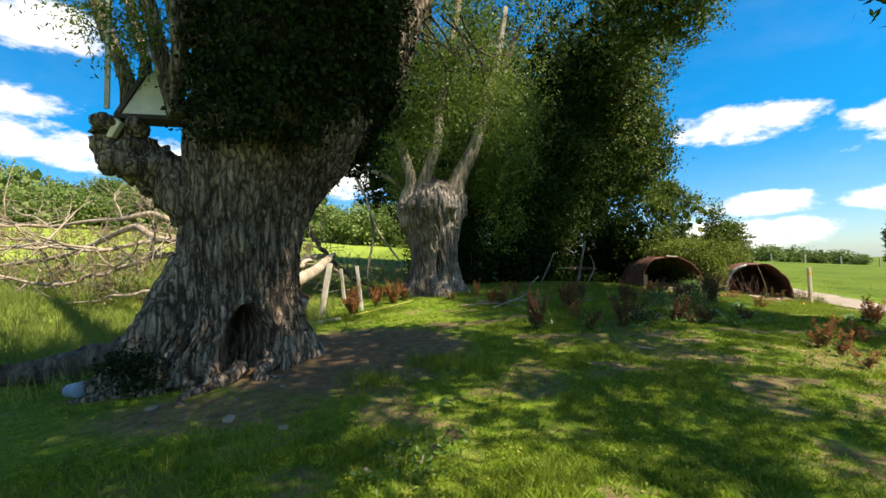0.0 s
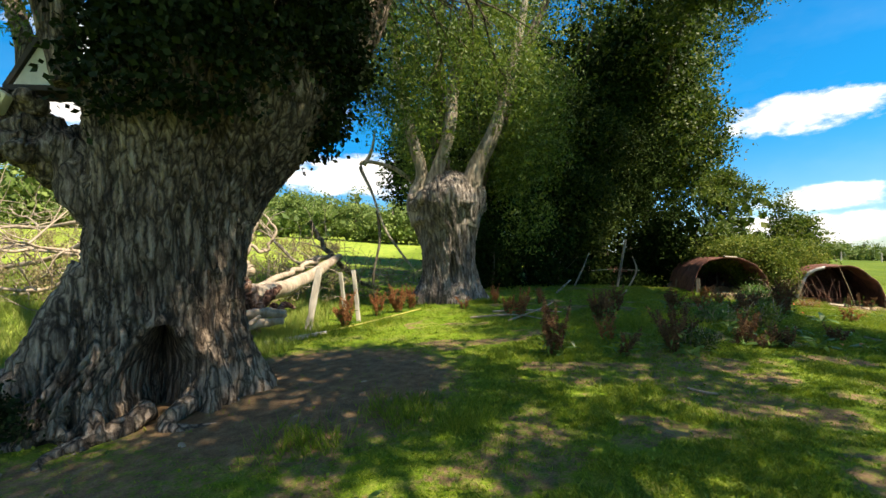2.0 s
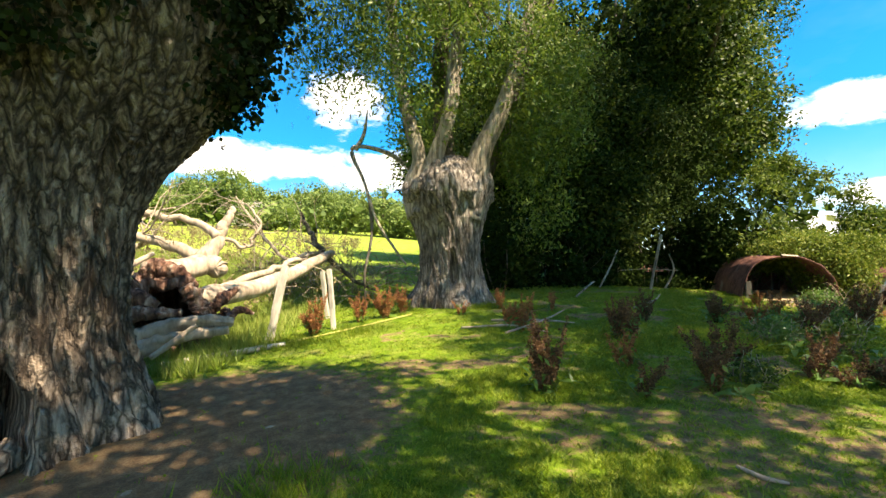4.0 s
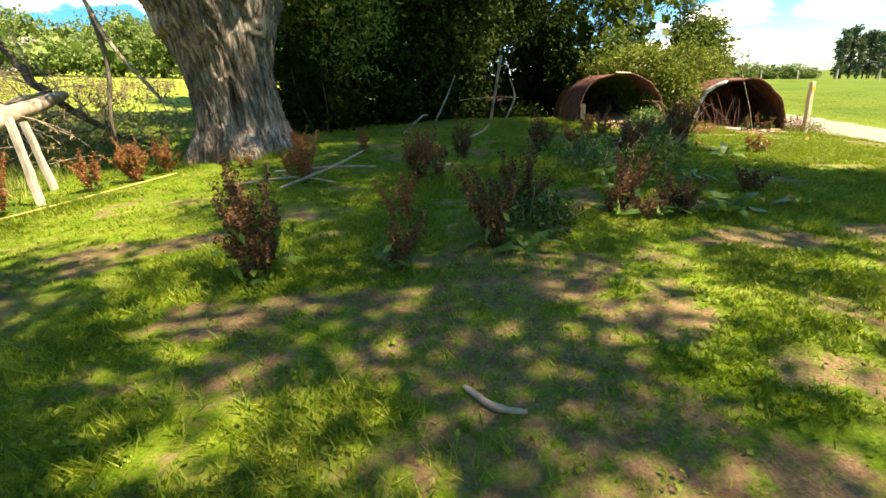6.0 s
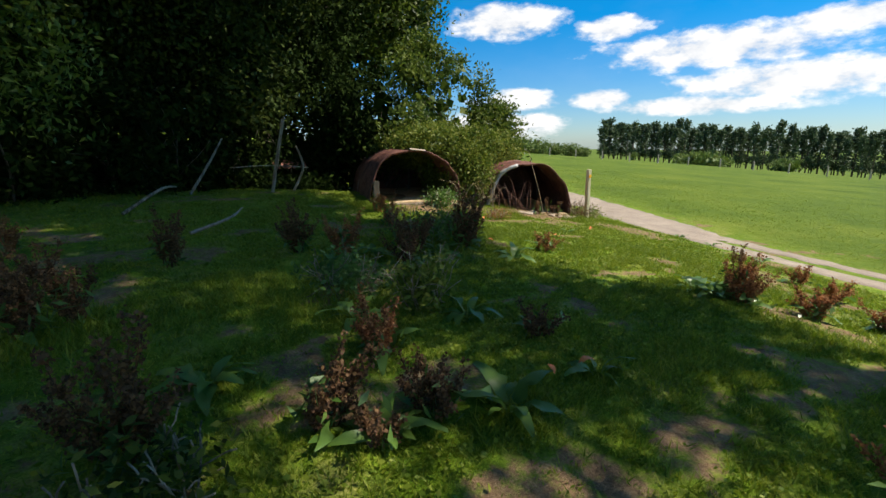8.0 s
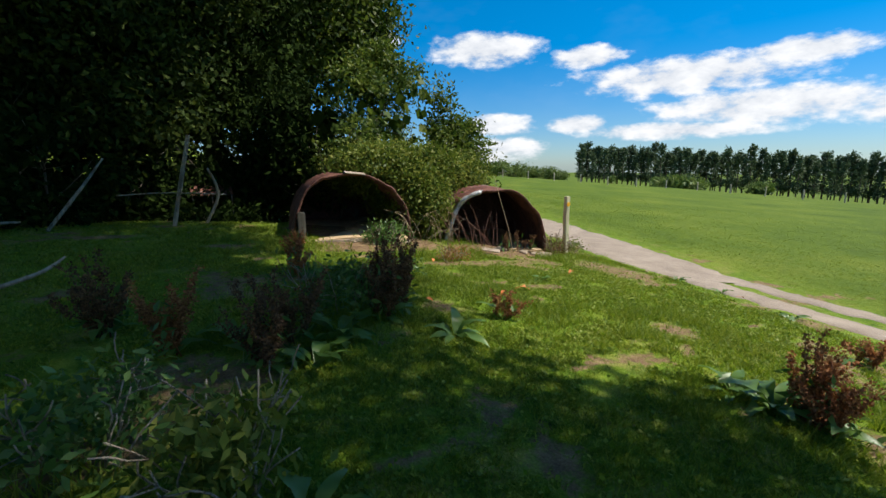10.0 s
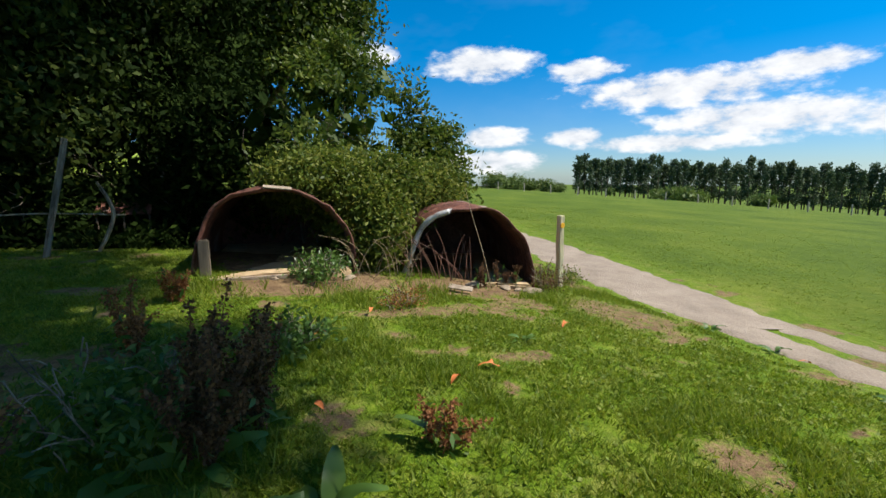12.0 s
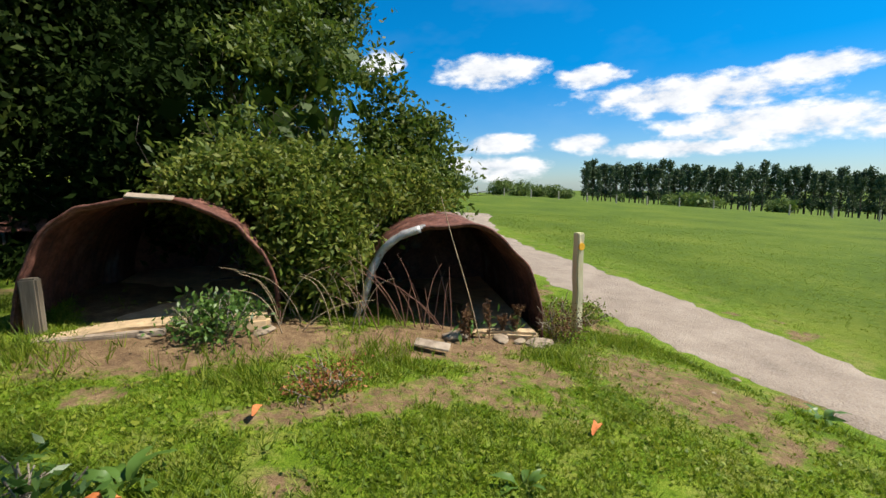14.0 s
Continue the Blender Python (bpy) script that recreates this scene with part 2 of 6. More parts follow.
GROUND = ground_mat()
GRAVEL = gravel_mat()
RUST, ZINC = rust_mat(), zinc_mat()
BARK_OLD = bark_mat("old_willow_bark", (0.060, 0.043, 0.031), (0.215, 0.162, 0.120), (0.44, 0.35, 0.265), 16.0, 0.9, 0.17)
BARK_PALE = bark_mat("pale_weathered_bark", (0.06, 0.050, 0.040), (0.20, 0.165, 0.135), (0.42, 0.365, 0.31), 12.0, 0.6, 0.12)
BARK_LIMB = bark_mat("limb_bark", (0.10, 0.085, 0.06), (0.26, 0.215, 0.16), (0.42, 0.36, 0.27), 12.0)
# Darker bark: shade is put into the colour of back limbs and wood trunks.
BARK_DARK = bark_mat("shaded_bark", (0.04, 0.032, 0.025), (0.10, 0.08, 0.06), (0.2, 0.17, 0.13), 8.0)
DEADWOOD = wood_mat("bleached_deadwood", (0.17, 0.125, 0.085), (0.44, 0.36, 0.275), 10, (1, 1, 0.3))
ROTWOOD = bark_mat("rotten_red_wood", (0.060, 0.026, 0.018), (0.24, 0.125, 0.085), (0.56, 0.40, 0.31), 7.0, 0.7, 0.5)
DARKWOOD = wood_mat("dark_brown_wood", (0.07, 0.055, 0.04), (0.20, 0.165, 0.12))
POSTWOOD = wood_mat("grey_post_wood", (0.27, 0.235, 0.18), (0.55, 0.50, 0.41))
WAYWOOD = wood_mat("sawn_post_wood", (0.46, 0.41, 0.25), (0.70, 0.64, 0.43))
LEAF_WILLOW = leaf_mat("willow_leaf", (0.030, 0.066, 0.009), (0.085, 0.145, 0.018), (0.20, 0.24, 0.038), 0.42, 0.5, 0.3)
# Ivy leaf colour is lowered to stand for shade round the pollard's head.
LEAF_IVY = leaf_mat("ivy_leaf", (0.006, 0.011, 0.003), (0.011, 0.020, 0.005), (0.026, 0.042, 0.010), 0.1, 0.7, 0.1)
LEAF_WOOD = leaf_mat("wood_leaf", (0.014, 0.032, 0.005), (0.042, 0.075, 0.010), (0.14, 0.175, 0.028), 0.42, 0.55, 0.25)
# Darker copies of the wood leaf, with the wood's shade put into their colour.
LEAF_SHADED = leaf_mat("shaded_leaf", (0.007, 0.015, 0.003), (0.012, 0.024, 0.004), (0.030, 0.050, 0.008), 0.12, 0.85, 0.05)
LEAF_HALF_SHADED = leaf_mat("half_shaded_leaf", (0.010, 0.022, 0.004), (0.026, 0.046, 0.007), (0.08, 0.105, 0.017), 0.28, 0.7, 0.12)
LEAF_BUSH = leaf_mat("bush_leaf", (0.045, 0.080, 0.010), (0.125, 0.175, 0.022), (0.27, 0.27, 0.05), 0.4, 0.55, 0.25)
LEAF_HAWTHORN = leaf_mat("hawthorn_leaf", (0.026, 0.052, 0.007), (0.072, 0.118, 0.015), (0.18, 0.21, 0.034), 0.38, 0.55, 0.25)
LEAF_FAR = leaf_mat("hedge_leaf", (0.055, 0.095, 0.018), (0.12, 0.18, 0.035), (0.20, 0.25, 0.06), 0.25, 0.7)
LEAF_POPLAR = leaf_mat("poplar_leaf", (0.036, 0.070, 0.028), (0.070, 0.112, 0.046), (0.12, 0.16, 0.075), 0.25, 0.7)
LEAF_DOCK = leaf_mat("dock_leaf", (0.045, 0.10, 0.018), (0.085, 0.17, 0.028), (0.16, 0.24, 0.05), 0.35, 0.4)
SEED_RUST = leaf_mat("rusty_dock_seed", (0.14, 0.050, 0.020), (0.31, 0.120, 0.044), (0.48, 0.24, 0.09), 0.35, 0.8)
SEED_DARK = leaf_mat("dark_dock_seed", (0.050, 0.025, 0.012), (0.125, 0.060, 0.026), (0.25, 0.14, 0.055), 0.3, 0.8)
DRYLEAF = leaf_mat("dry_hanging_leaf", (0.10, 0.075, 0.03), (0.20, 0.155, 0.07), (0.33, 0.27, 0.13), 0.3, 0.8)
GRASS = leaf_mat("grass_blade", (0.068, 0.125, 0.005), (0.150, 0.225, 0.010), (0.30, 0.33, 0.035), 0.45, 0.6)
GRASS_TALL = leaf_mat("meadow_grass_blade", (0.12, 0.20, 0.025), (0.22, 0.29, 0.045), (0.36, 0.36, 0.10), 0.4, 0.6)


# ---- geometry helpers ----
def hash3(i, j, k):
    n = (i * 374761393 + j * 668265263 + k * 1442695041) & 0xFFFFFFFF
    n = ((n ^ (n >> 13)) * 1274126177) & 0xFFFFFFFF
    return ((n ^ (n >> 16)) & 0xFFFF) / 65535.0


def vnoise(x, y, z=0.0):
    """Smooth value noise in 0..1 on arrays."""
    x, y, z = np.broadcast_arrays(np.asarray(x, float), np.asarray(y, float), np.asarray(z, float))
    i, j, k = (np.floor(v).astype(np.int64) for v in (x, y, z))
    u, v, w = x - i, y - j, z - k
    u, v, w = (q * q * (3 - 2 * q) for q in (u, v, w))
    r = 0
    for a in (0, 1):
        for b in (0, 1):
            for c in (0, 1):
                r = r + (u if a else 1 - u) * (v if b else 1 - v) * (w if c else 1 - w) * hash3(i + a, j + b, k + c)
    return r


def fbm(x, y, z=0.0, octaves=4):
    r, s, t = 0, 1.0, 0
    for o in range(octaves):
        r, t = r + s * vnoise(np.asarray(x) * 2 ** o + 17 * o, np.asarray(y) * 2 ** o, np.asarray(z) * 2 ** o), t + s
        s *= 0.5
    return r / t


def smooth(v, a, b):
    q = np.clip((v - a) / (b - a), 0, 1)
    return q * q * (3 - 2 * q)


def ground_z(x, y):
    """The lie of the land: a low bank under the trees, a field that falls to +x, a meadow that rises to -x."""
    x, y = np.asarray(x, float), np.asarray(y, float)
    near = -0.068 - 0.031 * x + 0.039 * y - 0.0058 * (x - 4) ** 2
    left = np.maximum(0, -x - 3 + 0.25 * (y - 15))
    far = -0.5 - 0.049 * (x - 14) + 0.044 * (y - 15) + 0.055 * left
    d = np.hypot(x - 8.7, y - 11.8)
    far = far - 0.03 * np.maximum(0, d - 70) * np.clip((x + 20) / 40, 0, 1)
    far = np.where(d > 160, np.maximum(far, -14), far)
    w = smooth(np.hypot(x - 4, y - 9), 9.5, 14)
    return near * (1 - w) + far * w + 0.09 * smooth(np.hypot((x - 10.2) / 3.2, (y - 17.3) / 1.8), 1.3, 0.4)


def gz(x, y):
    return float(ground_z(x, y))


def mesh(name, V, F, mat, parent=None, label="", flat=False):
    """One mesh object from arrays of corners and faces (all of one size, or a list of arrays)."""
    V = np.asarray(V, np.float32).reshape(-1, 3)
    Fs = F if isinstance(F, list) else [F]
    Fs = [np.asarray(f, np.int32) for f in Fs if len(f)]
    loops = np.concatenate([f.ravel() for f in Fs])
    sizes = np.concatenate([np.full(len(f), f.shape[1], np.int32) for f in Fs])
    me = bpy.data.meshes.new(name)
    me.vertices.add(len(V))
    me.vertices.foreach_set("co", V.ravel())
    me.loops.add(len(loops))
    me.loops.foreach_set("vertex_index", loops)
    me.polygons.add(len(sizes))
    me.polygons.foreach_set("loop_start", np.concatenate([[0], np.cumsum(sizes)[:-1]]).astype(np.int32))
    me.polygons.foreach_set("use_smooth", np.full(len(sizes), not flat))
    me.update(calc_edges=True)
    me.validate()
    me.materials.append(mat)
    ob = new(name, me)
    if parent is not None:
        ob.parent = parent
    if label:
        ob["label"] = label
    return ob


def thing(name, x, y, z=None, label="", category="", group="", kind=""):
    ob = new(name)
    ob.empty_display_size = 0.2
    ob.location = (x, y, gz(x, y) if z is None else z)
    return tagged(ob, label, category, group, kind)


def part(name, bm, material, parent, label=""):
    me = bpy.data.meshes.new(name)
    bm.to_mesh(me)
    bm.free()
    me.materials.append(material)
    ob = new(name, me)
    ob.parent = parent
    if label:
        ob["label"] = label
    return ob


def box_bm(cx, cy, cz, sx, sy, sz, bevel=0.01, turn=None):
    bm = bmesh.new()
    bmesh.ops.create_cube(bm, size=1, matrix=Matrix.Translation((cx, cy, cz)) @ (turn or Matrix()) @ Matrix.Diagonal((sx, sy, sz, 1)))
    if bevel:
        bmesh.ops.bevel(bm, geom=bm.edges[:], offset=bevel, segments=2, affect="EDGES")
    return bm


def smooth_path(P, n):
    """A polyline of n points through the rows of P (x, y, z, radius, ...), rounded at the corners."""
    P = np.asarray(P, float)
    k = len(P)
    t = np.linspace(0, k - 1, n)
    i = np.clip(t.astype(int), 0, k - 2)
    u = (t - i)[:, None]
    p0, p1, p2, p3 = P[np.maximum(i - 1, 0)], P[i], P[i + 1], P[np.minimum(i + 2, k - 1)]
    return 0.5 * (2 * p1 + (p2 - p0) * u + (2 * p0 - 5 * p1 + 4 * p2 - p3) * u ** 2 + (3 * p1 - p0 - 3 * p2 + p3) * u ** 3)


def tube(P, sides=10, steps=0, rough=0.0, seed=0, cap=True):
    """Corners and faces of a tapered limb along rows x, y, z, radius."""
    P = smooth_path(P, steps) if steps else np.asarray(P, float)
    n = len(P)
    T = np.gradient(P[:, :3], axis=0)
    T /= np.linalg.norm(T, axis=1)[:, None] + 1e-9
    ref = np.array([0, 0, 1.0]) if abs(T[:, 2]).mean() < 0.8 else np.array([1.0, 0, 0])
    A = np.cross(T, ref)
    A /= np.linalg.norm(A, axis=1)[:, None] + 1e-9
    B = np.cross(T, A)
    th = np.arange(sides) / sides * 2 * np.pi
    r = np.maximum(P[:, 3:4], 0.001) * np.ones((1, sides))
    if rough:
        s = np.arange(n)[:, None] * 0.45
        r = r * (1 + rough * (fbm(np.cos(th)[None] * 1.6 + seed * 3.1, np.sin(th)[None] * 1.6, s, 3) - 0.5) * 2)
    V = P[:, None, :3] + r[..., None] * (np.cos(th)[None, :, None] * A[:, None] + np.sin(th)[None, :, None] * B[:, None])
    V = V.reshape(-1, 3)
    i, j = np.meshgrid(np.arange(n - 1), np.arange(sides), indexing="ij")
    j2 = (j + 1) % sides
    F = np.stack([i * sides + j, i * sides + j2, (i + 1) * sides + j2, (i + 1) * sides + j], -1).reshape(-1, 4)
    if cap:
        V = np.vstack([V, P[0, :3], P[-1, :3]])
        k = np.arange(sides)
        k2 = (k + 1) % sides
        F = [F, np.stack([np.full(sides, n * sides), k2, k], -1),
             np.stack([np.full(sides, n * sides + 1), (n - 1) * sides + k, (n - 1) * sides + k2], -1)]
    return V, F


def join(pieces):
    """Several (V, F) into one."""
    Vs, F3, F4, o = [], [], [], 0
    for V, F in pieces:
        V = np.asarray(V, float).reshape(-1, 3)
        for f in (F if isinstance(F, list) else [F]):
            f = np.asarray(f)
            if len(f):
                (F3 if f.shape[1] == 3 else F4).append(f + o)
        Vs.append(V)
        o += len(V)
    return np.vstack(Vs), [np.vstack(q) for q in (F4, F3) if q]


def leaf_quads(rng, P, size, aspect=0.4, droop=0.0, spread=1.0):
    """One folded rhomb per row of P."""
    n = len(P)
    size = np.broadcast_to(np.asarray(size, float), (n,)) * rng.uniform(0.7, 1.3, n)
    d = rng.normal(size=(n, 3))
    d[:, 2] = d[:, 2] * spread - droop
    d /= np.linalg.norm(d, axis=1)[:, None]
    s = np.cross(d, rng.normal(size=(n, 3)))
    s /= np.linalg.norm(s, axis=1)[:, None] + 1e-9
    up = np.cross(s, d)
    L, W = (d * size[:, None]), s * (size * aspect * 0.5)[:, None]
    V = np.stack([P, P + L * 0.45 + W + up * (size * 0.06)[:, None], P + L, P + L * 0.45 - W + up * (size * 0.06)[:, None]], 1)
    F = np.arange(4 * n).reshape(n, 4)
    return V.reshape(-1, 3), F


def foliage_points(rng, blobs, clusters, per, radius, shell=0.55, hang=0.0, gaps=0.36, patch=0.55):
    """Leaf places in tufts that fill the outer part of ellipsoids (x, y, z, rx, ry, rz, share), with ragged outlines and gaps."""
    share = np.array([b[6] for b in blobs], float)
    counts = (share / share.sum() * clusters).astype(int)
    out = []
    for b, c in zip(blobs, counts):
        u = rng.normal(size=(c, 3))
        u /= np.linalg.norm(u, axis=1)[:, None]
        r = shell + (1 - shell) * rng.random(c) ** 0.6
        r = r * (0.80 + 0.42 * fbm(u[:, 0] * 2.6 + b[0], u[:, 1] * 2.6 + b[1], u[:, 2] * 2.6, 3))
        C = np.array(b[:3]) + u * r[:, None] * np.array(b[3:6])
        keep = fbm(C[:, 0] * patch, C[:, 1] * patch, C[:, 2] * patch * 0.7, 2) > gaps
        C = C[keep]
        q = rng.normal(size=(len(C), per, 3)) * radius * rng.uniform(0.6, 1.4, (len(C), 1, 1))
        q[..., 2] *= 0.6
        if hang:
            q[..., 2] -= np.abs(rng.normal(size=q.shape[:2])) * hang
        out.append((C[:, None] + q).reshape(-1, 3))
    return np.vstack(out)


def crown(rng, blobs, clusters, per, radius, size, mat, parent, aspect=0.4, droop=0.25, shell=0.55, hang=0.0, name="crown", label="", gaps=0.36, patch=0.55):
    P = foliage_points(rng, blobs, clusters, per, radius, shell, hang, gaps, patch)
    o = np.array(parent.location) if parent is not None else np.zeros(3)
    V, F = leaf_quads(rng, P, size, aspect, droop)
    return mesh(name, V - o, F, mat, parent, label)


def heart(rng, blobs, n, size, mat, parent):
    """Large leafy sprays added inside a crown to fill it and block light."""
    share = np.array([b[6] * b[3] * b[5] for b in blobs], float)
    P = []
    for b, c in zip(blobs, (share / share.sum() * n).astype(int)):
        u = rng.normal(size=(c, 3))
        u /= np.linalg.norm(u, axis=1)[:, None]
        P.append(np.array(b[:3]) + u * (rng.random(c) ** 0.4)[:, None] * 0.66 * np.array(b[3:6]))
    V, F = leaf_quads(rng, np.vstack(P), size, 0.85, 0.3)
    return mesh("inner_foliage", V - np.array(parent.location), F, mat, parent)


def limb(name, P, mat, parent, sides=10, steps=24, rough=0.15, seed=0, label=""):
    V, F = tube(P, sides, steps, rough, seed)
    o = np.array(parent.location) if parent is not None else np.zeros(3)
    return mesh(name, V - o, F, mat, parent, label)


def twig_spray(rng, start, heading, length, r0, depth=2, droop=0.0, kinks=5):
    """Recursive bare twigs: list of tubes."""
    P, p, d = [], np.array(start, float), np.array(heading, float)
    d /= np.linalg.norm(d)
    out = []
    for k in range(kinks + 1):
        P.append([*p, max(r0 * (1 - 0.8 * k / kinks), 0.004)])
        if depth and 0 < k < kinks and rng.random() < 0.85:
            side = d + rng.normal(size=3) * 0.75
            out += twig_spray(rng, p, side, length * rng.uniform(0.35, 0.6), P[-1][3] * 0.7, depth - 1, droop, max(3, kinks - 1))
        d = d + rng.normal(size=3) * 0.20
        d[2] -= droop
        d /= np.linalg.norm(d)
        p = p + d * length / kinks
    out.append(tube(P, 5 if r0 < 0.03 else 7, 0, 0.1, int(rng.integers(99))))
    return out


# ---- ground ----
def bare_mask(x, y):
    """Where the soil shows: trodden ground by the old tree, thin turf under the crowns, the pens' doorsteps."""
    by_tree = smooth(np.hypot((x + 1.5) / 2.2, (y - 7.2) / 2.4), 1.25, 0.45)
    by_tree = np.maximum(by_tree, 0.62 * smooth(np.hypot((x + 2.6) / 1.6, (y - 4.9) / 0.9), 1.3, 0.4))
    thin = 0.55 * smooth(fbm(x * 0.9, y * 0.9, 3.0, 4), 0.50, 0.66) * smooth(np.hypot((x - 2) / 6.5, (y - 5) / 6.0), 1.15, 0.6)
    pens = 0.85 * smooth(np.hypot((x - 8.6) / 1.5, (y - 16.1) / 0.7), 1.3, 0.5)
    pens = np.maximum(pens, 0.8 * smooth(np.hypot((x - 10.9) / 1.6, (y - 15.7) / 0.55), 1.3, 0.5))
    pens = np.maximum(pens, 0.97 * smooth(np.hypot((x - 8.6) / 1.15, (y - 18.0) / 1.8), 1.15, 0.85))
    pens = np.maximum(pens, 0.97 * smooth(np.hypot((x - 11.5) / 1.0, (y - 17.4) / 1.6), 1.15, 0.85))
    verge = 0.62 * smooth(np.hypot((x - 12.3) / 0.8, (y - 14.3) / 1.1), 1.4, 0.4)
    spots = 0.62 * smooth(fbm(x * 1.5 + 9, y * 1.9, 1.0, 4), 0.56, 0.68)
    return np.clip(np.maximum.reduce([by_tree, thin, pens, verge, spots * (np.hypot(x - 8, y - 12) < 9)]), 0, 1)


def axis_steps(a, b, step, far, grow=1.13):
    core = list(np.arange(a, b + step, step))
    s, lo, hi = step, a, b
    left, right = [], []
    while lo > -far or hi < far:
        s *= grow
        lo, hi = lo - s, hi + s
        left.append(lo), right.append(core[-1] + (hi - b))
    return np.array(left[::-1] + core + right)


def build_ground():
    X, Y = axis_steps(-9, 19, 0.13, 900), axis_steps(-3, 24, 0.13, 900)
    x, y = np.meshgrid(X, Y, indexing="ij")
    z = ground_z(x, y) + 0.05 * (fbm(x * 0.7, y * 0.7, 0, 3) - 0.5) + 0.03 * (fbm(x * 4, y * 4, 5, 2) - 0.5)
    n, k = x.shape
    i, j = np.meshgrid(np.arange(n - 1), np.arange(k - 1), indexing="ij")
    F = np.stack([i * k + j, (i + 1) * k + j, (i + 1) * k + j + 1, i * k + j + 1], -1).reshape(-1, 4)
    ob = mesh("ground", np.stack([x, y, z], -1), F, GROUND)
    meadow = smooth(x + 0.25 * (y - 12) + 1.2 * (fbm(x * 0.5, y * 0.5) - 0.5), -3.9, -5.2) * smooth(y, 6, 9.0)
    meadow = np.maximum(meadow, smooth(x, -5.5, -8))
    field = smooth(x - 13.8 - 0.3 * (y - 12), 0.4, 3.0) * (x > 9)
    col = np.stack([bare_mask(x, y), meadow, field, np.ones_like(x)], -1).astype(np.float32)
    at = ob.data.color_attributes.new("cover", "FLOAT_COLOR", "POINT")
    at.data.foreach_set("color", col.ravel())
    return tagged(ob, "grazed turf with bare trodden soil under the trees", "ground", kind="structure")


build_ground()


# ---- track ----
def build_track():
    """A worn gravel track with ragged edges; further down it parts into two wheel ruts."""
    far_edge = smooth_path([(24, 34, 0), (19.5, 27, 0), (17.7, 22.8, 0), (17.2, 20.2, 0), (16.5, 17.2, 0), (15.8, 15.0, 0), (15.25, 12.9, 0), (15.1, 11, 0), (15.4, 7, 0), (16.5, 0, 0), (19, -12, 0)], 300)
    near_edge = smooth_path([(21, 35.5, 0), (16.4, 28, 0), (14.9, 22.6, 0), (14.5, 19.6, 0), (14.0, 16.9, 0), (13.55, 15.3, 0), (13.35, 14.2, 0), (13.1, 12.7, 0), (12.8, 11, 0), (12.9, 7, 0), (13.9, 0, 0), (16.3, -12, 0)], 300)

    def strip(a0, a1, i0, i1, open0=0.0, open1=0.0):
        fork = np.exp(-(np.arange(i0, i1) - i0) / 16.0)[:, None]
        a0, a1 = a0 + open0 * fork, a1 + open1 * fork
        t = np.linspace(0, 1, 15)[None, :]
        A, B = near_edge[i0:i1, None, :2], far_edge[i0:i1, None, :2]
        s = (np.arange(i0, i1) * 0.21)[:, None]
        lo = a0 + 0.05 * (fbm(s, 2.0, 0, 4) - 0.5) * 3
        hi = a1 + 0.05 * (fbm(s, 9.0, 0, 4) - 0.5) * 3
        f = lo + (hi - lo) * t
        xy = A + (B - A) * f[..., None]
        x, y = xy[..., 0], xy[..., 1]
        z = ground_z(x, y) + 0.028 + 0.018 * (fbm(x * 2, y * 2, 0, 3) - 0.5) - 0.07 * np.abs(2 * t - 1) ** 6
        n, k = x.shape
        i, j = np.meshgrid(np.arange(n - 1), np.arange(k - 1), indexing="ij")
        F = np.stack([i * k + j, i * k + j + 1, (i + 1) * k + j + 1, (i + 1) * k + j], -1).reshape(-1, 4)
        return np.stack([x, y, z], -1).reshape(-1, 3), F[:, ::-1]
    V, F = join([strip(0.0, 1.0, 0, 178), strip(0.0, 0.42, 177, 300, 0.0, 0.15), strip(0.66, 1.0, 177, 300, -0.12, 0.0)])
    return tagged(mesh("road", V, F, GRAVEL), "worn pale gravel farm track splitting into two wheel ruts", "track", kind="structure")


build_track()


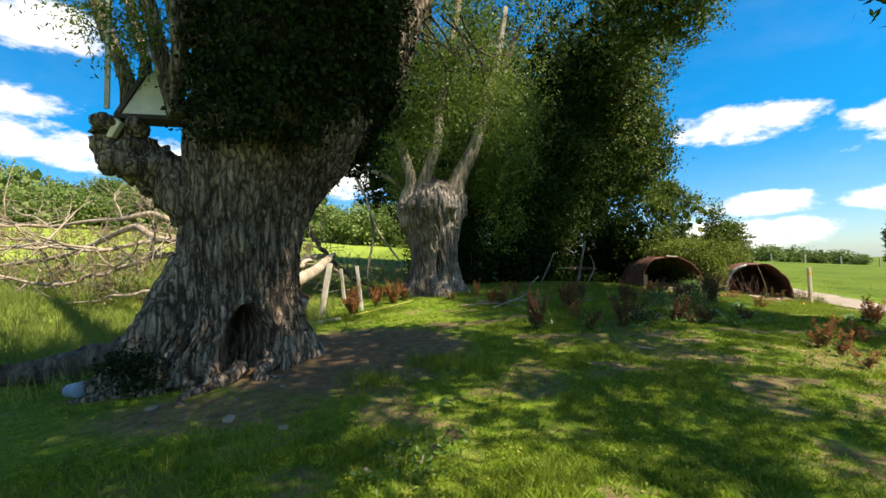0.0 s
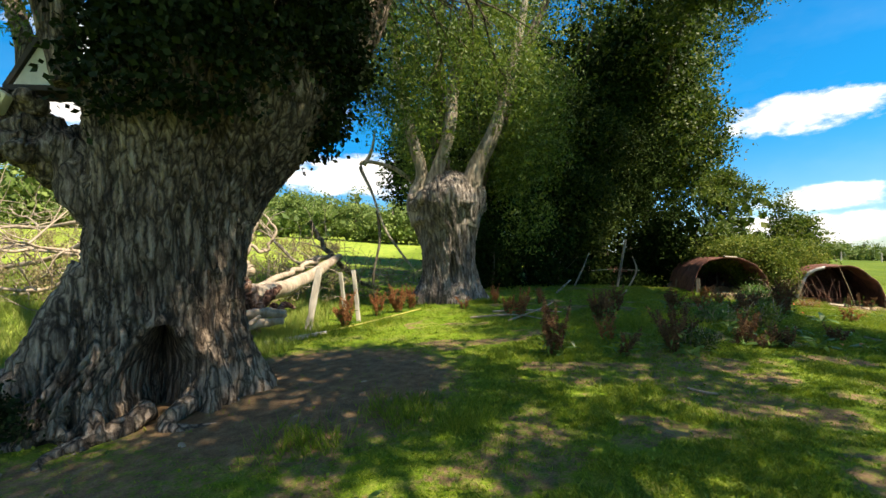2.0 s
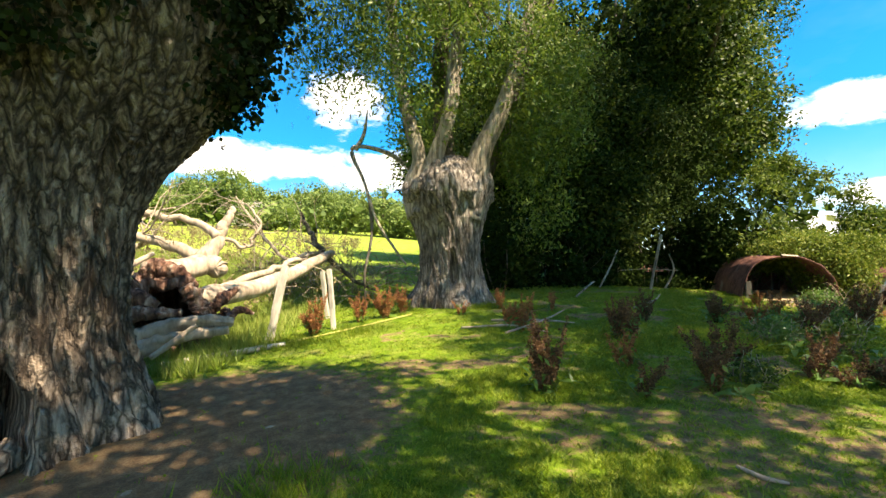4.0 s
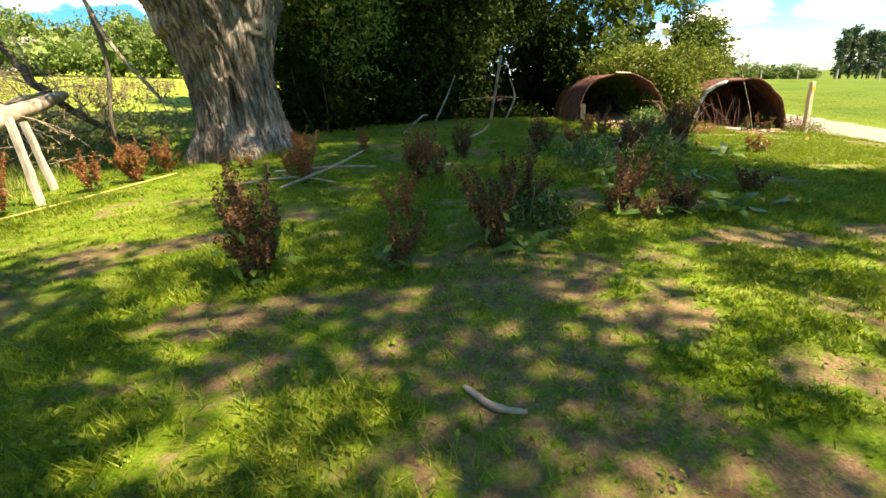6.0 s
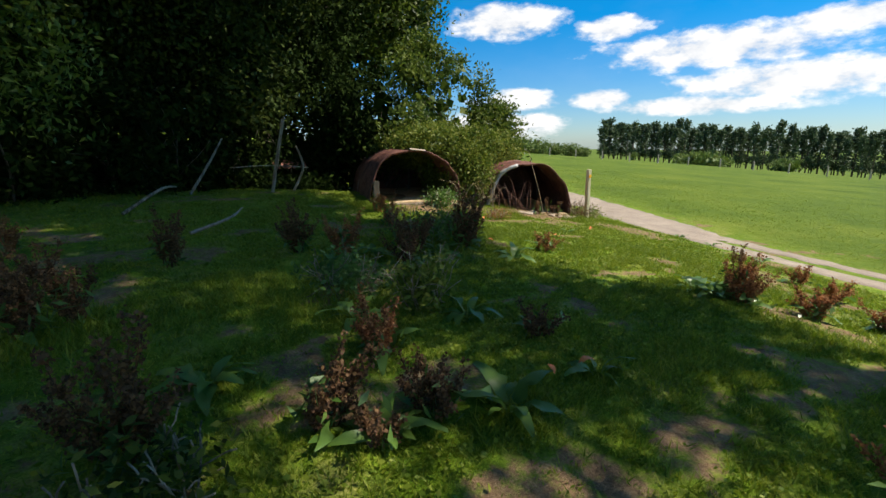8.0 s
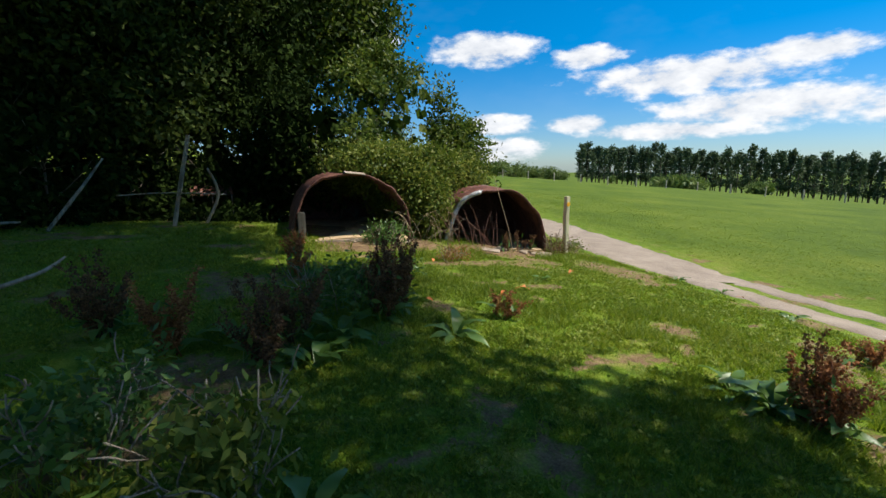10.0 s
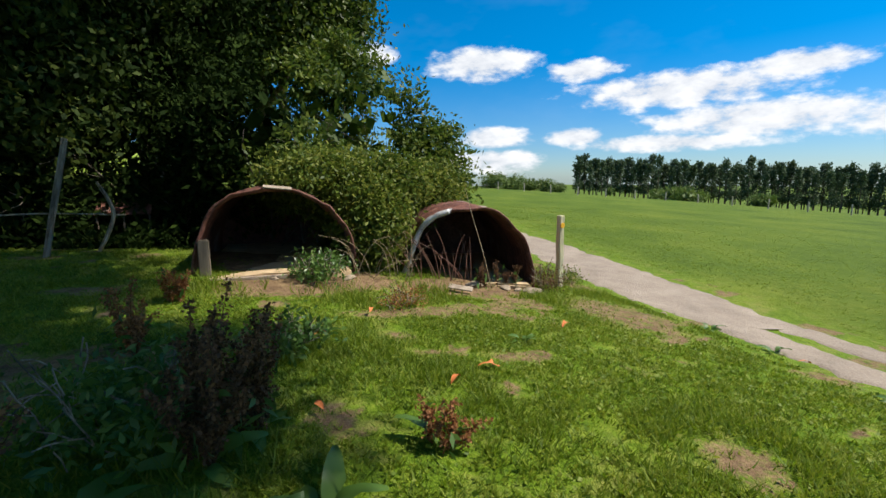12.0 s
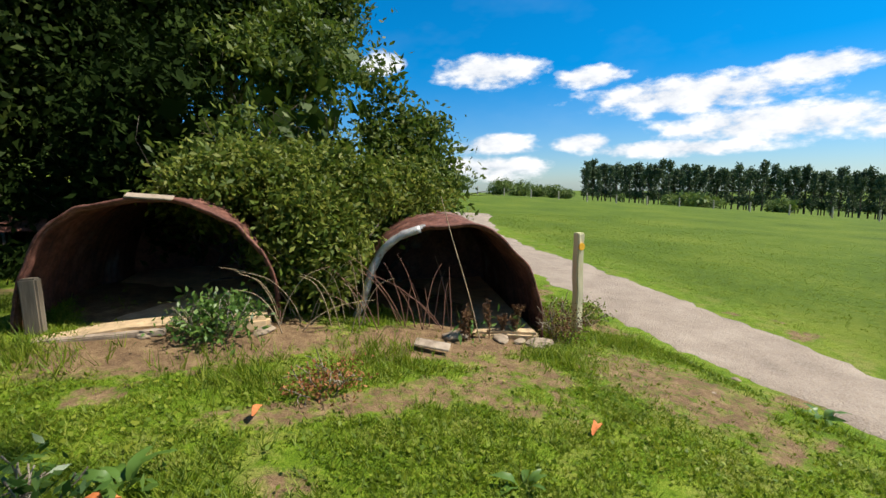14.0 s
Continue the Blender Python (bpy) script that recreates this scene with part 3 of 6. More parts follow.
# ---- old pollard with the tree house ----
def bole(prof, sides, steps, seed, ridge=0.05, roots=6, root_len=0.5, hollow=None, lump=0.12):
    """A gnarled trunk: rows z, x, y, radius; root flare, vertical bark ridges and lumps; an optional hollow (angle, z, half width, half height, depth)."""
    P = smooth_path([(r[1], r[2], r[0], r[3]) for r in prof], steps)
    th = np.arange(sides) / sides * 2 * np.pi
    c, s = np.cos(th)[None], np.sin(th)[None]
    z = P[:, 2:3]
    r = P[:, 3:4] * np.ones((1, sides))
    low = np.exp(-np.maximum(z - prof[0][0], 0) / 0.55)
    ph = seed * 1.7
    r = r * (1 + root_len * low * np.maximum(0, np.cos(roots * th[None] + ph + 0.7 * np.sin(2 * th[None]))) ** 2)
    r = r * (1 + lump * 2 * (fbm(c * 1.3 + seed, s * 1.3, z * 0.55, 3) - 0.5))
    twist = th[None] + 0.25 * z
    f = fbm(np.cos(twist) * 9 + seed, np.sin(twist) * 9, z * 1.3, 3)
    f2 = fbm(np.cos(twist) * 22 + seed, np.sin(twist) * 22, z * 2.6, 2)
    r = r + ridge * (1.3 - 2.6 * np.abs(f - 0.5) * 2) + ridge * 0.6 * (0.5 - np.abs(f2 - 0.5) * 2)
    if hollow:
        a, hz, hw, hh, hd = hollow
        da = (th[None] - a + np.pi) % (2 * np.pi) - np.pi
        q = (da / hw) ** 2 + ((z - hz) / hh) ** 2 + 1.1 * (fbm(c * 3.5 + seed, s * 3.5, z * 2.6, 3) - 0.5)
        r = r - hd * smooth(q, 1.0, 0.55) + 0.035 * np.exp(-((q - 1.15) / 0.3) ** 2)
    V = np.stack([P[:, 0:1] + r * c, P[:, 1:2] + r * s, z + 0 * r], -1).reshape(-1, 3)
    n = steps
    i, j = np.meshgrid(np.arange(n - 1), np.arange(sides), indexing="ij")
    j2 = (j + 1) % sides
    F = np.stack([i * sides + j, i * sides + j2, (i + 1) * sides + j2, (i + 1) * sides + j], -1).reshape(-1, 4)
    V = np.vstack([V, [P[-1, 0], P[-1, 1], P[-1, 2] + 0.05]])
    k = np.arange(sides)
    cap = np.stack([np.full(sides, n * sides), (n - 1) * sides + k, (n - 1) * sides + (k + 1) % sides], -1)
    return V, [F, cap]


def build_old_pollard():
    rng = np.random.default_rng(11)
    bx, by = -3.72, 7.8
    g = gz(bx, by)
    # built full size round (bx, by), then set down a little smaller
    t = thing("pollard_tree", -3.35, 7.02, gz(-3.35, 7.02) + 0.02, "huge old pollard tree with ridged bark, hollow base and ivy-clad crown", "tree")
    t.scale = (0.9, 0.9, 0.9)
    o = np.array([bx, by, g])
    t.location, home = o, tuple(t.location)
    V, F = bole([(g - 0.35, bx, by, 1.30), (g + 0.2, bx + 0.04, by, 1.24), (1.1, bx + 0.18, by, 0.89), (2.1, bx + 0.29, by, 0.86), (2.75, bx + 0.46, by + 0.05, 0.97),
                 (3.25, bx + 0.70, by + 0.1, 1.16), (4.0, bx + 1.0, by + 0.15, 1.40), (4.9, bx + 1.12, by + 0.2, 1.34), (5.9, bx + 1.15, by + 0.3, 1.1)],
                300, 230, 3, 0.085, 5, 0.34, (math.radians(-53), 0.40, 0.44, 0.62, 1.15))
    trunk = mesh("trunk", V - o, F, BARK_OLD, t)
    # surface roots that run out over the soil
    for k, (a, ln) in enumerate([(-2.45, 1.5), (-1.95, 0.9), (-1.2, 1.0), (-0.6, 0.8), (-2.9, 1.1), (-1.55, 0.7)]):
        P = []
        for s in np.linspace(0, 1, 7):
            r = 1.15 + ln * s
            x, y = bx + r * math.cos(a + 0.25 * math.sin(4 * s + k)), by + r * math.sin(a + 0.25 * math.sin(4 * s + k))
            P.append((x, y, gz(x, y) + 0.16 * (1 - s) ** 2 - 0.05 * s - 0.02, 0.11 * (1 - s) + 0.02))
        limb("root", P, BARK_OLD, t, 10, 26, 0.35, k)
    # the broad buttress that runs out into the weeds
    limb("root", [(bx - 0.25, by - 0.45, 1.7, 0.42), (bx - 0.55, by - 0.70, 0.95, 0.40), (bx - 0.82, by - 0.92, 0.45, 0.34), (bx - 1.05, by - 1.15, g + 0.10, 0.22), (bx - 1.35, by - 1.4, g - 0.03, 0.10)], BARK_OLD, t, 48, 60, 0.14, 91)
    # cord-like roots over the hollow
    for k in range(9):
        a = math.radians(-112 + 4.6 * k)
        P = [(bx + 0.1 + (1.50 - 0.46 * s + 0.05 * math.sin(5 * s + k)) * math.cos(a + 0.10 * math.sin(6 * s + 2 * k)),
              by + (1.52 - 0.46 * s) * math.sin(a + 0.10 * math.sin(6 * s + 2 * k)), g + 0.02 + 1.15 * s * (0.5 + 0.5 * (k % 3) / 2), 0.055 - 0.025 * s) for s in np.linspace(0, 1, 6)]
        limb("root", P, BARK_OLD, t, 8, 22, 0.3, k + 20)
    # burred bough that carries the hut
    limb("bough", [(bx - 0.1, by - 0.2, 2.55, 0.55), (bx - 0.75, by - 0.35, 3.1, 0.42), (bx - 1.15, by - 0.45, 3.4, 0.38), (bx - 1.5, by - 0.5, 3.7, 0.34), (bx - 1.5, by - 0.5, 4.05, 0.26)], BARK_OLD, t, 36, 44, 0.5, 5)
    for k in range(16):
        a = rng.uniform(0, 6.28)
        c = np.array([bx - 1.25 + rng.uniform(-0.3, 0.45), by - 0.72 + rng.uniform(-0.15, 0.25), 3.55 + rng.uniform(-0.35, 0.45)])
        rr = rng.uniform(0.10, 0.2)
        limb("burr", [(*(c - [0, 0, rr * 0.8]), rr * 0.5), (*(c - [0, 0, rr * 0.3]), rr), (*(c + [0, 0, rr * 0.3]), rr * 0.95), (*(c + [0, 0, rr * 0.8]), rr * 0.4)], BARK_OLD, t, 14, 12, 0.5, k + 40)
    # limbs
    limbs = [[(bx - 1.3, by - 0.5, 3.9, 0.15), (bx - 1.34, by - 0.5, 4.7, 0.12), (bx - 1.7, by - 0.4, 5.5, 0.11), (bx - 2.4, by - 0.3, 7.2, 0.09), (bx - 3.4, by, 9.5, 0.06)],
             [(bx - 1.28, by - 0.45, 4.3, 0.10), (bx - 1.1, by - 0.4, 5.0, 0.09), (bx - 1.55, by - 0.1, 6.2, 0.08), (bx - 2.0, by + 0.4, 8, 0.05)],
             [(bx - 0.15, by - 1.1, 3.9, 0.16), (bx - 0.34, by - 1.2, 4.7, 0.12), (bx - 0.5, by - 1.3, 5.6, 0.10), (bx - 1.0, by - 1.6, 7.5, 0.09)],
             [(bx - 0.2, by - 1.15, 4.2, 0.13), (bx - 0.02, by - 1.3, 5.0, 0.11), (bx - 0.2, by - 1.5, 6.2, 0.10)],
             [(bx + 1.0, by + 0.2, 3.4, 0.75), (bx + 1.9, by + 0.5, 4.2, 0.52), (bx + 2.7, by + 0.7, 5.2, 0.36), (bx + 3.3, by + 0.9, 6.6, 0.26), (bx + 4.2, by + 1.2, 9, 0.14)],
             [(bx + 0.9, by + 0.2, 5.2, 0.6), (bx + 0.6, by + 0.6, 7.5, 0.4), (bx + 0.2, by + 1.2, 10, 0.25), (bx - 0.2, by + 1.5, 13, 0.1)],
             [(bx + 1.2, by - 0.2, 5.0, 0.45), (bx + 2.2, by - 1.2, 7.2, 0.3), (bx + 3.2, by - 2.5, 9.5, 0.15)],
             [(bx + 0.2, by - 0.3, 5.0, 0.4), (bx - 0.6, by - 1.8, 7.4, 0.25), (bx - 1.2, by - 3.5, 9.8, 0.12)]]
    for k, P in enumerate(limbs):
        limb("limb", P, BARK_OLD, t, 16, 30, 0.2, k + 60)
    # ivy that wraps the head of the trunk, its leaves near black for shade
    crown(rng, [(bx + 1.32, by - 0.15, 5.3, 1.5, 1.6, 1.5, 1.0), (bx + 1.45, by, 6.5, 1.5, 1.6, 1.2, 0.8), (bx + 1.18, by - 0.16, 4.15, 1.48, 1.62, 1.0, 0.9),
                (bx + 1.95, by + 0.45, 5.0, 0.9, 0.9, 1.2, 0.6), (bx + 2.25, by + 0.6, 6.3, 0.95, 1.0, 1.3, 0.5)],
          4600, 22, 0.15, 0.085, LEAF_IVY, t, 0.75, 0.35, 0.82, 0.0, "ivy", "dark ivy round the head of the trunk, shade put into its leaf colour")
    # thin leafy crown of the pollard
    crown(rng, [(bx + 1.2, by + 0.3, 9.2, 3.2, 3.0, 2.0, 1.0), (bx + 4.0, by + 1.2, 8.4, 2.0, 2.0, 1.6, 0.6)],
          560, 19, 0.22, 0.14, LEAF_WILLOW, t, 0.40, 0.3, 0.30, 0.0, gaps=0.50, patch=0.95)
    # unseen leafy boughs over the walk, added to shade the trunk and the soil
    over = [(bx + 4.9, by - 3.1, 10.0, 2.4, 2.2, 1.5, 1.0), (bx + 3.4, by - 4.6, 10.2, 2.2, 2.0, 1.4, 0.9)]
    for k, b in enumerate(over):
        limb("limb", [(bx + 1.4, by - 0.3, 5.6, 0.26), (bx + 2.9, by - 1.4 - 0.5 * k, 8.0, 0.15), (b[0], b[1], b[2], 0.04)], BARK_OLD, t, 12, 24, 0.2, k + 80)
    crown(rng, over, 900, 19, 0.22, 0.17, LEAF_WILLOW, t, 0.42, 0.3, 0.25, 0.0, gaps=0.34, patch=0.9)
    # sprays that hang at the edge of the crown
    crown(rng, [(bx + 2.9, by + 2.2, 5.1, 0.9, 0.9, 0.9, 0.8), (bx + 3.9, by + 2.4, 5.6, 1.5, 1.2, 1.1, 1.3), (bx + 5.2, by + 3.2, 5.9, 1.4, 1.2, 1.3, 1.0),
                (bx - 0.75, by - 1.2, 5.4, 0.7, 0.6, 0.6, 0.45), (bx - 2.0, by - 0.3, 6.2, 0.8, 0.8, 0.6, 0.25)],
          520, 42, 0.16, 0.085, LEAF_WILLOW, t, 0.3, 0.7, 0.2, 0.22, "hanging_spray")["kind"] = "stuff"
    tw = []
    for k in range(9):
        tw += twig_spray(rng, (bx + 2.6 + 0.2 * k, by + 1.2, 6.6), (0.5 + 0.1 * k, 0.6 + 0.1 * k, -0.55), 2.6, 0.028, 1, 0.08)
    V, F = join(tw)
    mesh("twig_tangle", V - o, F, BARK_DARK, t)["kind"] = "stuff"
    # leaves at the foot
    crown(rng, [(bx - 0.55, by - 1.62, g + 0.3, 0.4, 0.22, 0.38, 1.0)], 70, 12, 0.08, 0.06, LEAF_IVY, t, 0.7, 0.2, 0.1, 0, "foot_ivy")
    for c in list(t.children):
        if c.name.split(".")[0] in ("root", "burr", "ivy", "foot_ivy"):
            c.parent = trunk
    t.location = home
    return t


build_old_pollard()


# ---- second pollard ----
def build_second_pollard():
    rng = np.random.default_rng(23)
    bx, by = -0.35, 15.1
    g = gz(bx, by)
    o = np.array([bx, by, g])
    t = thing("pollard_tree", bx, by, g, "pale pollard tree with fluted trunk and several upright limbs", "tree")
    V, F = bole([(g - 0.3, bx, by, 1.0), (g + 0.15, bx, by, 0.95), (1.1, bx + 0.08, by, 0.74), (1.9, bx + 0.08, by, 0.70), (2.6, bx + 0.02, by, 0.86), (3.1, bx - 0.02, by, 1.04), (3.5, bx + 0.03, by, 1.02), (3.85, bx + 0.08, by, 0.80), (4.15, bx + 0.1, by, 0.40)],
                220, 150, 8, 0.07, 6, 0.40, (math.radians(-80), 1.35, 0.14, 0.5, 0.16), 0.20)
    trunk = mesh("trunk", V - o, F, BARK_PALE, t)
    limbs = [[(bx - 0.55, by - 0.3, 2.7, 0.45), (bx - 0.72, by - 0.35, 3.4, 0.34), (bx - 0.62, by - 0.4, 4.1, 0.19), (bx - 0.85, by - 0.4, 5.1, 0.17), (bx - 1.2, by - 0.3, 6.8, 0.14), (bx - 1.6, by, 10, 0.08)],
             [(bx - 0.2, by - 0.45, 2.8, 0.5), (bx - 0.3, by - 0.45, 3.5, 0.36), (bx - 0.15, by - 0.5, 4.2, 0.20), (bx + 0.22, by - 0.5, 5.3, 0.18), (bx + 0.40, by - 0.4, 6.8, 0.17), (bx + 1.0, by - 0.2, 9.6, 0.13), (bx + 1.3, by, 13, 0.06)],
             [(bx + 0.45, by - 0.2, 2.6, 0.5), (bx + 0.68, by - 0.2, 3.4, 0.42), (bx + 0.95, by - 0.3, 4.2, 0.26), (bx + 1.5, by - 0.3, 5.3, 0.20), (bx + 2.1, by - 0.2, 7.2, 0.15), (bx + 2.7, by, 10, 0.08)],
             [(bx + 0.0, by + 0.5, 3.5, 0.32), (bx - 0.2, by + 0.6, 5.5, 0.26), (bx - 0.1, by + 0.7, 8.5, 0.18), (bx + 0.2, by + 0.8, 12, 0.08)],
             [(bx + 0.6, by + 0.4, 3.4, 0.36), (bx + 1.3, by + 0.6, 4.8, 0.3), (bx + 2.3, by + 1.0, 7.5, 0.2), (bx + 3.4, by + 1.4, 10, 0.1)]]
    for k, P in enumerate(limbs):
        # The two limbs at the back take the bark with painted shade.
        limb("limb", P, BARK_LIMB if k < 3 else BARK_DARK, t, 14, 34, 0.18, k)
    # burrs round the head, where old poles were cut
    for k in range(22):
        a, zz = rng.uniform(-3.0, 0.2), rng.uniform(2.5, 3.85)
        rr, ro = rng.uniform(0.12, 0.26), 0.98 - 0.55 * abs(zz - 3.2) ** 1.5
        cx, cy = bx + ro * math.cos(a), by + ro * math.sin(a)
        limb("burr", [(cx, cy, zz - rr, rr * 0.4), (cx, cy, zz - rr * 0.4, rr), (cx, cy, zz + rr * 0.3, rr * 0.95), (cx, cy, zz + rr, rr * 0.35)], BARK_PALE, t, 14, 12, 0.5, k + 40)
    limb("dead_branch", [(bx - 0.7, by, 3.7, 0.07), (bx - 1.4, by - 0.2, 4.3, 0.06), (bx - 2.2, by - 0.3, 4.55, 0.055), (bx - 2.45, by - 0.3, 4.4, 0.055), (bx - 2.1, by - 0.4, 3.6, 0.042), (bx - 1.75, by - 0.5, 2.6, 0.035), (bx - 1.3, by - 0.6, 1.9, 0.035), (bx - 0.95, by - 0.7, 1.45, 0.02)], BARK_LIMB, t, 9, 46, 0.3, 3)
    limb("dead_branch", [(bx - 2.35, by - 0.3, 4.45, 0.07), (bx - 2.1, by - 0.3, 4.9, 0.05), (bx - 2.0, by - 0.3, 5.5, 0.015)], BARK_LIMB, t, 8, 16, 0.3, 4)
    limb("dead_branch", [(bx - 1.95, by - 0.4, 3.1, 0.05), (bx - 1.9, by - 0.45, 2.2, 0.04), (bx - 2.1, by - 0.5, 1.2, 0.03), (bx - 2.05, by - 0.5, 0.3, 0.02)], BARK_DARK, t, 8, 20, 0.3, 9)
    crown(rng, [(bx + 0.2, by + 0.8, 9.4, 2.6, 3.0, 3.8, 3.0), (bx - 0.2, by, 7.0, 2.2, 1.9, 2.3, 1.3), (bx + 2.2, by + 0.7, 6.4, 1.9, 1.7, 2.5, 1.4), (bx + 2.9, by + 1.2, 9.2, 2.1, 2.0, 2.2, 1.0)],
          3000, 24, 0.20, 0.14, LEAF_WILLOW, t, 0.36, 0.5, 0.35, 0.15, gaps=0.47, patch=0.9)
    crown(rng, [(bx - 0.95, by - 0.2, 5.4, 0.42, 0.42, 1.6, 1.0), (bx - 0.2, by + 0.4, 5.6, 0.5, 0.5, 2.0, 1.0), (bx + 1.9, by + 0.2, 4.9, 0.9, 0.7, 1.4, 1.0), (bx + 2.4, by + 0.3, 3.2, 0.9, 0.6, 1.5, 0.9)],
          420, 16, 0.16, 0.12, LEAF_WILLOW, t, 0.4, 0.5, 0.3, 0.2, "side_shoot")
    for c in list(t.children):
        if c.name.split(".")[0] == "burr":
            c.parent = trunk
    return t


build_second_pollard()


# ---- shade trees beside the walk; only one branch hangs into view ----
def build_shade_tree(seed, x, y, dense, thin, clusters, bough):
    """A tree out of view but for an optional bough; clumps placed to cast shade."""
    rng = np.random.default_rng(seed)
    g = gz(x, y)
    t = thing("broadleaf_tree", x, y, g, "broadleaf tree added beside the walk, its mostly unseen crown placed to cast shade", "tree")
    limb("trunk", [(x, y, g - 0.2, 0.45), (x, y, 2, 0.33), (x - 0.2, y + 0.2, 5, 0.28), (x, y + 0.3, 10, 0.12)], BARK_OLD, t, 14, 24, 0.15, 4)
    for k, b in enumerate(dense + thin):
        limb("limb", [(x, y, 4.2 + 0.6 * k, 0.08), ((x + b[0]) / 2, (y + b[1]) / 2, 6.6 + 0.3 * k, 0.04), (b[0], b[1], b[2], 0.02)], BARK_OLD, t, 9, 20, 0.15, k)
    for blobs, n, gaps in ((dense, clusters[0], 0.34), (thin, clusters[1], 0.485)):
        crown(rng, blobs, n, 19, 0.24, 0.20, LEAF_WILLOW, t, 0.42, 0.3, 0.30, 0.0, gaps=gaps, patch=0.8)
    if bough:
        bx, by, bz = bough
        limb("limb", [(x - 0.1, y + 0.1, 3.8, 0.12), (x + (bx - x) * 0.4, y + (by - y) * 0.4, 5.6, 0.09), (x + (bx - x) * 0.8, y + (by - y) * 0.8, 5.4, 0.05), (bx, by, bz, 0.012)], BARK_OLD, t, 9, 24, 0.15, 5)
        crown(rng, [(bx + 0.1, by - 0.05, bz + 0.05, 0.5, 0.5, 0.55, 1.0)], 60, 16, 0.12, 0.11, LEAF_WOOD, t, 0.42, 0.6, 0.2, 0.15, "hanging_spray")["kind"] = "stuff"
    return t


build_shade_tree(29, 7.4, -2.2, [(2.9, 0.9, 9.6, 3.2, 3.2, 2.0, 1.5), (1.2, -0.6, 9.6, 3.2, 3.2, 1.8, 1.0), (4.7, 4.5, 9.4, 2.3, 2.3, 1.6, 0.9)], [(6.8, 3.6, 9.2, 3.4, 3.4, 2.0, 1.2), (9.8, 1.5, 9.4, 2.7, 2.4, 1.8, 0.4)], (2100, 900), (4.75, 4.3, 4.45))
# Wholly out of view; clumps set where shade should fall on turf and wood.
build_shade_tree(30, 13.2, 3.2, [(12.8, 7.3, 8.6, 1.75, 1.7, 1.5, 0.5), (12.2, 10.8, 14.2, 3.2, 3.0, 2.0, 1.2), (10.6, 14.4, 14.6, 3.2, 3.0, 1.8, 1.2), (14.2, 11.2, 14.0, 2.1, 2.2, 1.6, 0.8), (15.2, 9.2, 14.0, 2.0, 1.9, 1.6, 0.75), (13.5, 5.3, 9.0, 1.6, 1.5, 1.4, 0.3), (11.8, 7.6, 13.5, 3.0, 2.8, 1.9, 1.0), (13.5, 13.4, 14.4, 2.5, 2.5, 1.8, 1.0)],
                 [(10.0, 6.0, 9.0, 3.0, 2.6, 1.8, 0.8), (8.1, 11.4, 14.2, 1.9, 1.9, 1.5, 0.3)], (4400, 760), None)


# ---- dark wood behind the pens ----
def build_wood_tree(seed, x, y, height, r, low, lean=(0, 0), clusters=1100, mat=None, skirt=0.0):
    rng = np.random.default_rng(seed)
    g = gz(x, y)
    t = thing("broadleaf_tree", x, y, g, "tall dense dark-green broadleaf tree at the edge of the wood", "tree", "trees of the wood")
    top = g + height
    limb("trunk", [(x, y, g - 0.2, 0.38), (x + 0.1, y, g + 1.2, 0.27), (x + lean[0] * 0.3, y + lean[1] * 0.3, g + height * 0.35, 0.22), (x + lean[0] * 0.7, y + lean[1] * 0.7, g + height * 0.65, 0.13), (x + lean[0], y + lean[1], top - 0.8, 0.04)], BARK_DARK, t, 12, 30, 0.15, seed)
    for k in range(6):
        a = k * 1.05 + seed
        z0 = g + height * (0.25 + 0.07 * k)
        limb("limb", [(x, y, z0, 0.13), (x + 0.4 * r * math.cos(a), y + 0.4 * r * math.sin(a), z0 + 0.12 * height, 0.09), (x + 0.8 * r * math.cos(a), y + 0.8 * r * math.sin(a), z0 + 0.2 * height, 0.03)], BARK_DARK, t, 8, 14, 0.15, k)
    mid = (low + height) / 2
    hz = (height - low) / 2
    blobs = [(x + lean[0] * 0.5, y + lean[1] * 0.5, g + mid, r, r, hz, 3.0)]
    for k in range(5):
        a = k * 1.26 + seed * 0.7
        blobs.append((x + 0.6 * r * math.cos(a), y + 0.6 * r * math.sin(a), g + mid + hz * rng.uniform(-0.6, 0.3), 0.5 * r, 0.5 * r, 0.45 * hz, 0.8))
    if seed == 32:
        blobs.append((x + 5.4, y - 0.5, g + 17.5, 3.4, 3.2, 2.2, 0.9))
        blobs.append((x + 8.6, y - 0.5, g + 21.5, 4.2, 3.4, 2.6, 1.2))
    if seed == 37:
        # High boughs added up front to keep the sun off the low wood.
        reach = [(9.2, 19.0, 12.4, 2.6, 2.4, 1.8, 0.9), (8.4, 22.8, 12.2, 3.0, 2.8, 2.4, 1.0)]
        for k, b in enumerate(reach):
            limb("limb", [(x, y, g + 6 + k, 0.16), ((x + b[0]) / 2, (y + b[1]) / 2, b[2] - 2.4, 0.1), (b[0], b[1], b[2], 0.03)], BARK_DARK, t, 10, 20, 0.15, k + 9)
        blobs += reach
    crown(rng, blobs, int(clusters * 1.35), 24, 0.30, 0.22 if y > 26 else 0.16, mat or LEAF_WOOD, t, 0.5, 0.25, 0.5, gaps=0.45, patch=0.7)
    heart(rng, blobs, 2400 if y > 27 else 4200, 0.5 if y > 27 else 0.28, LEAF_SHADED, t)
    return t


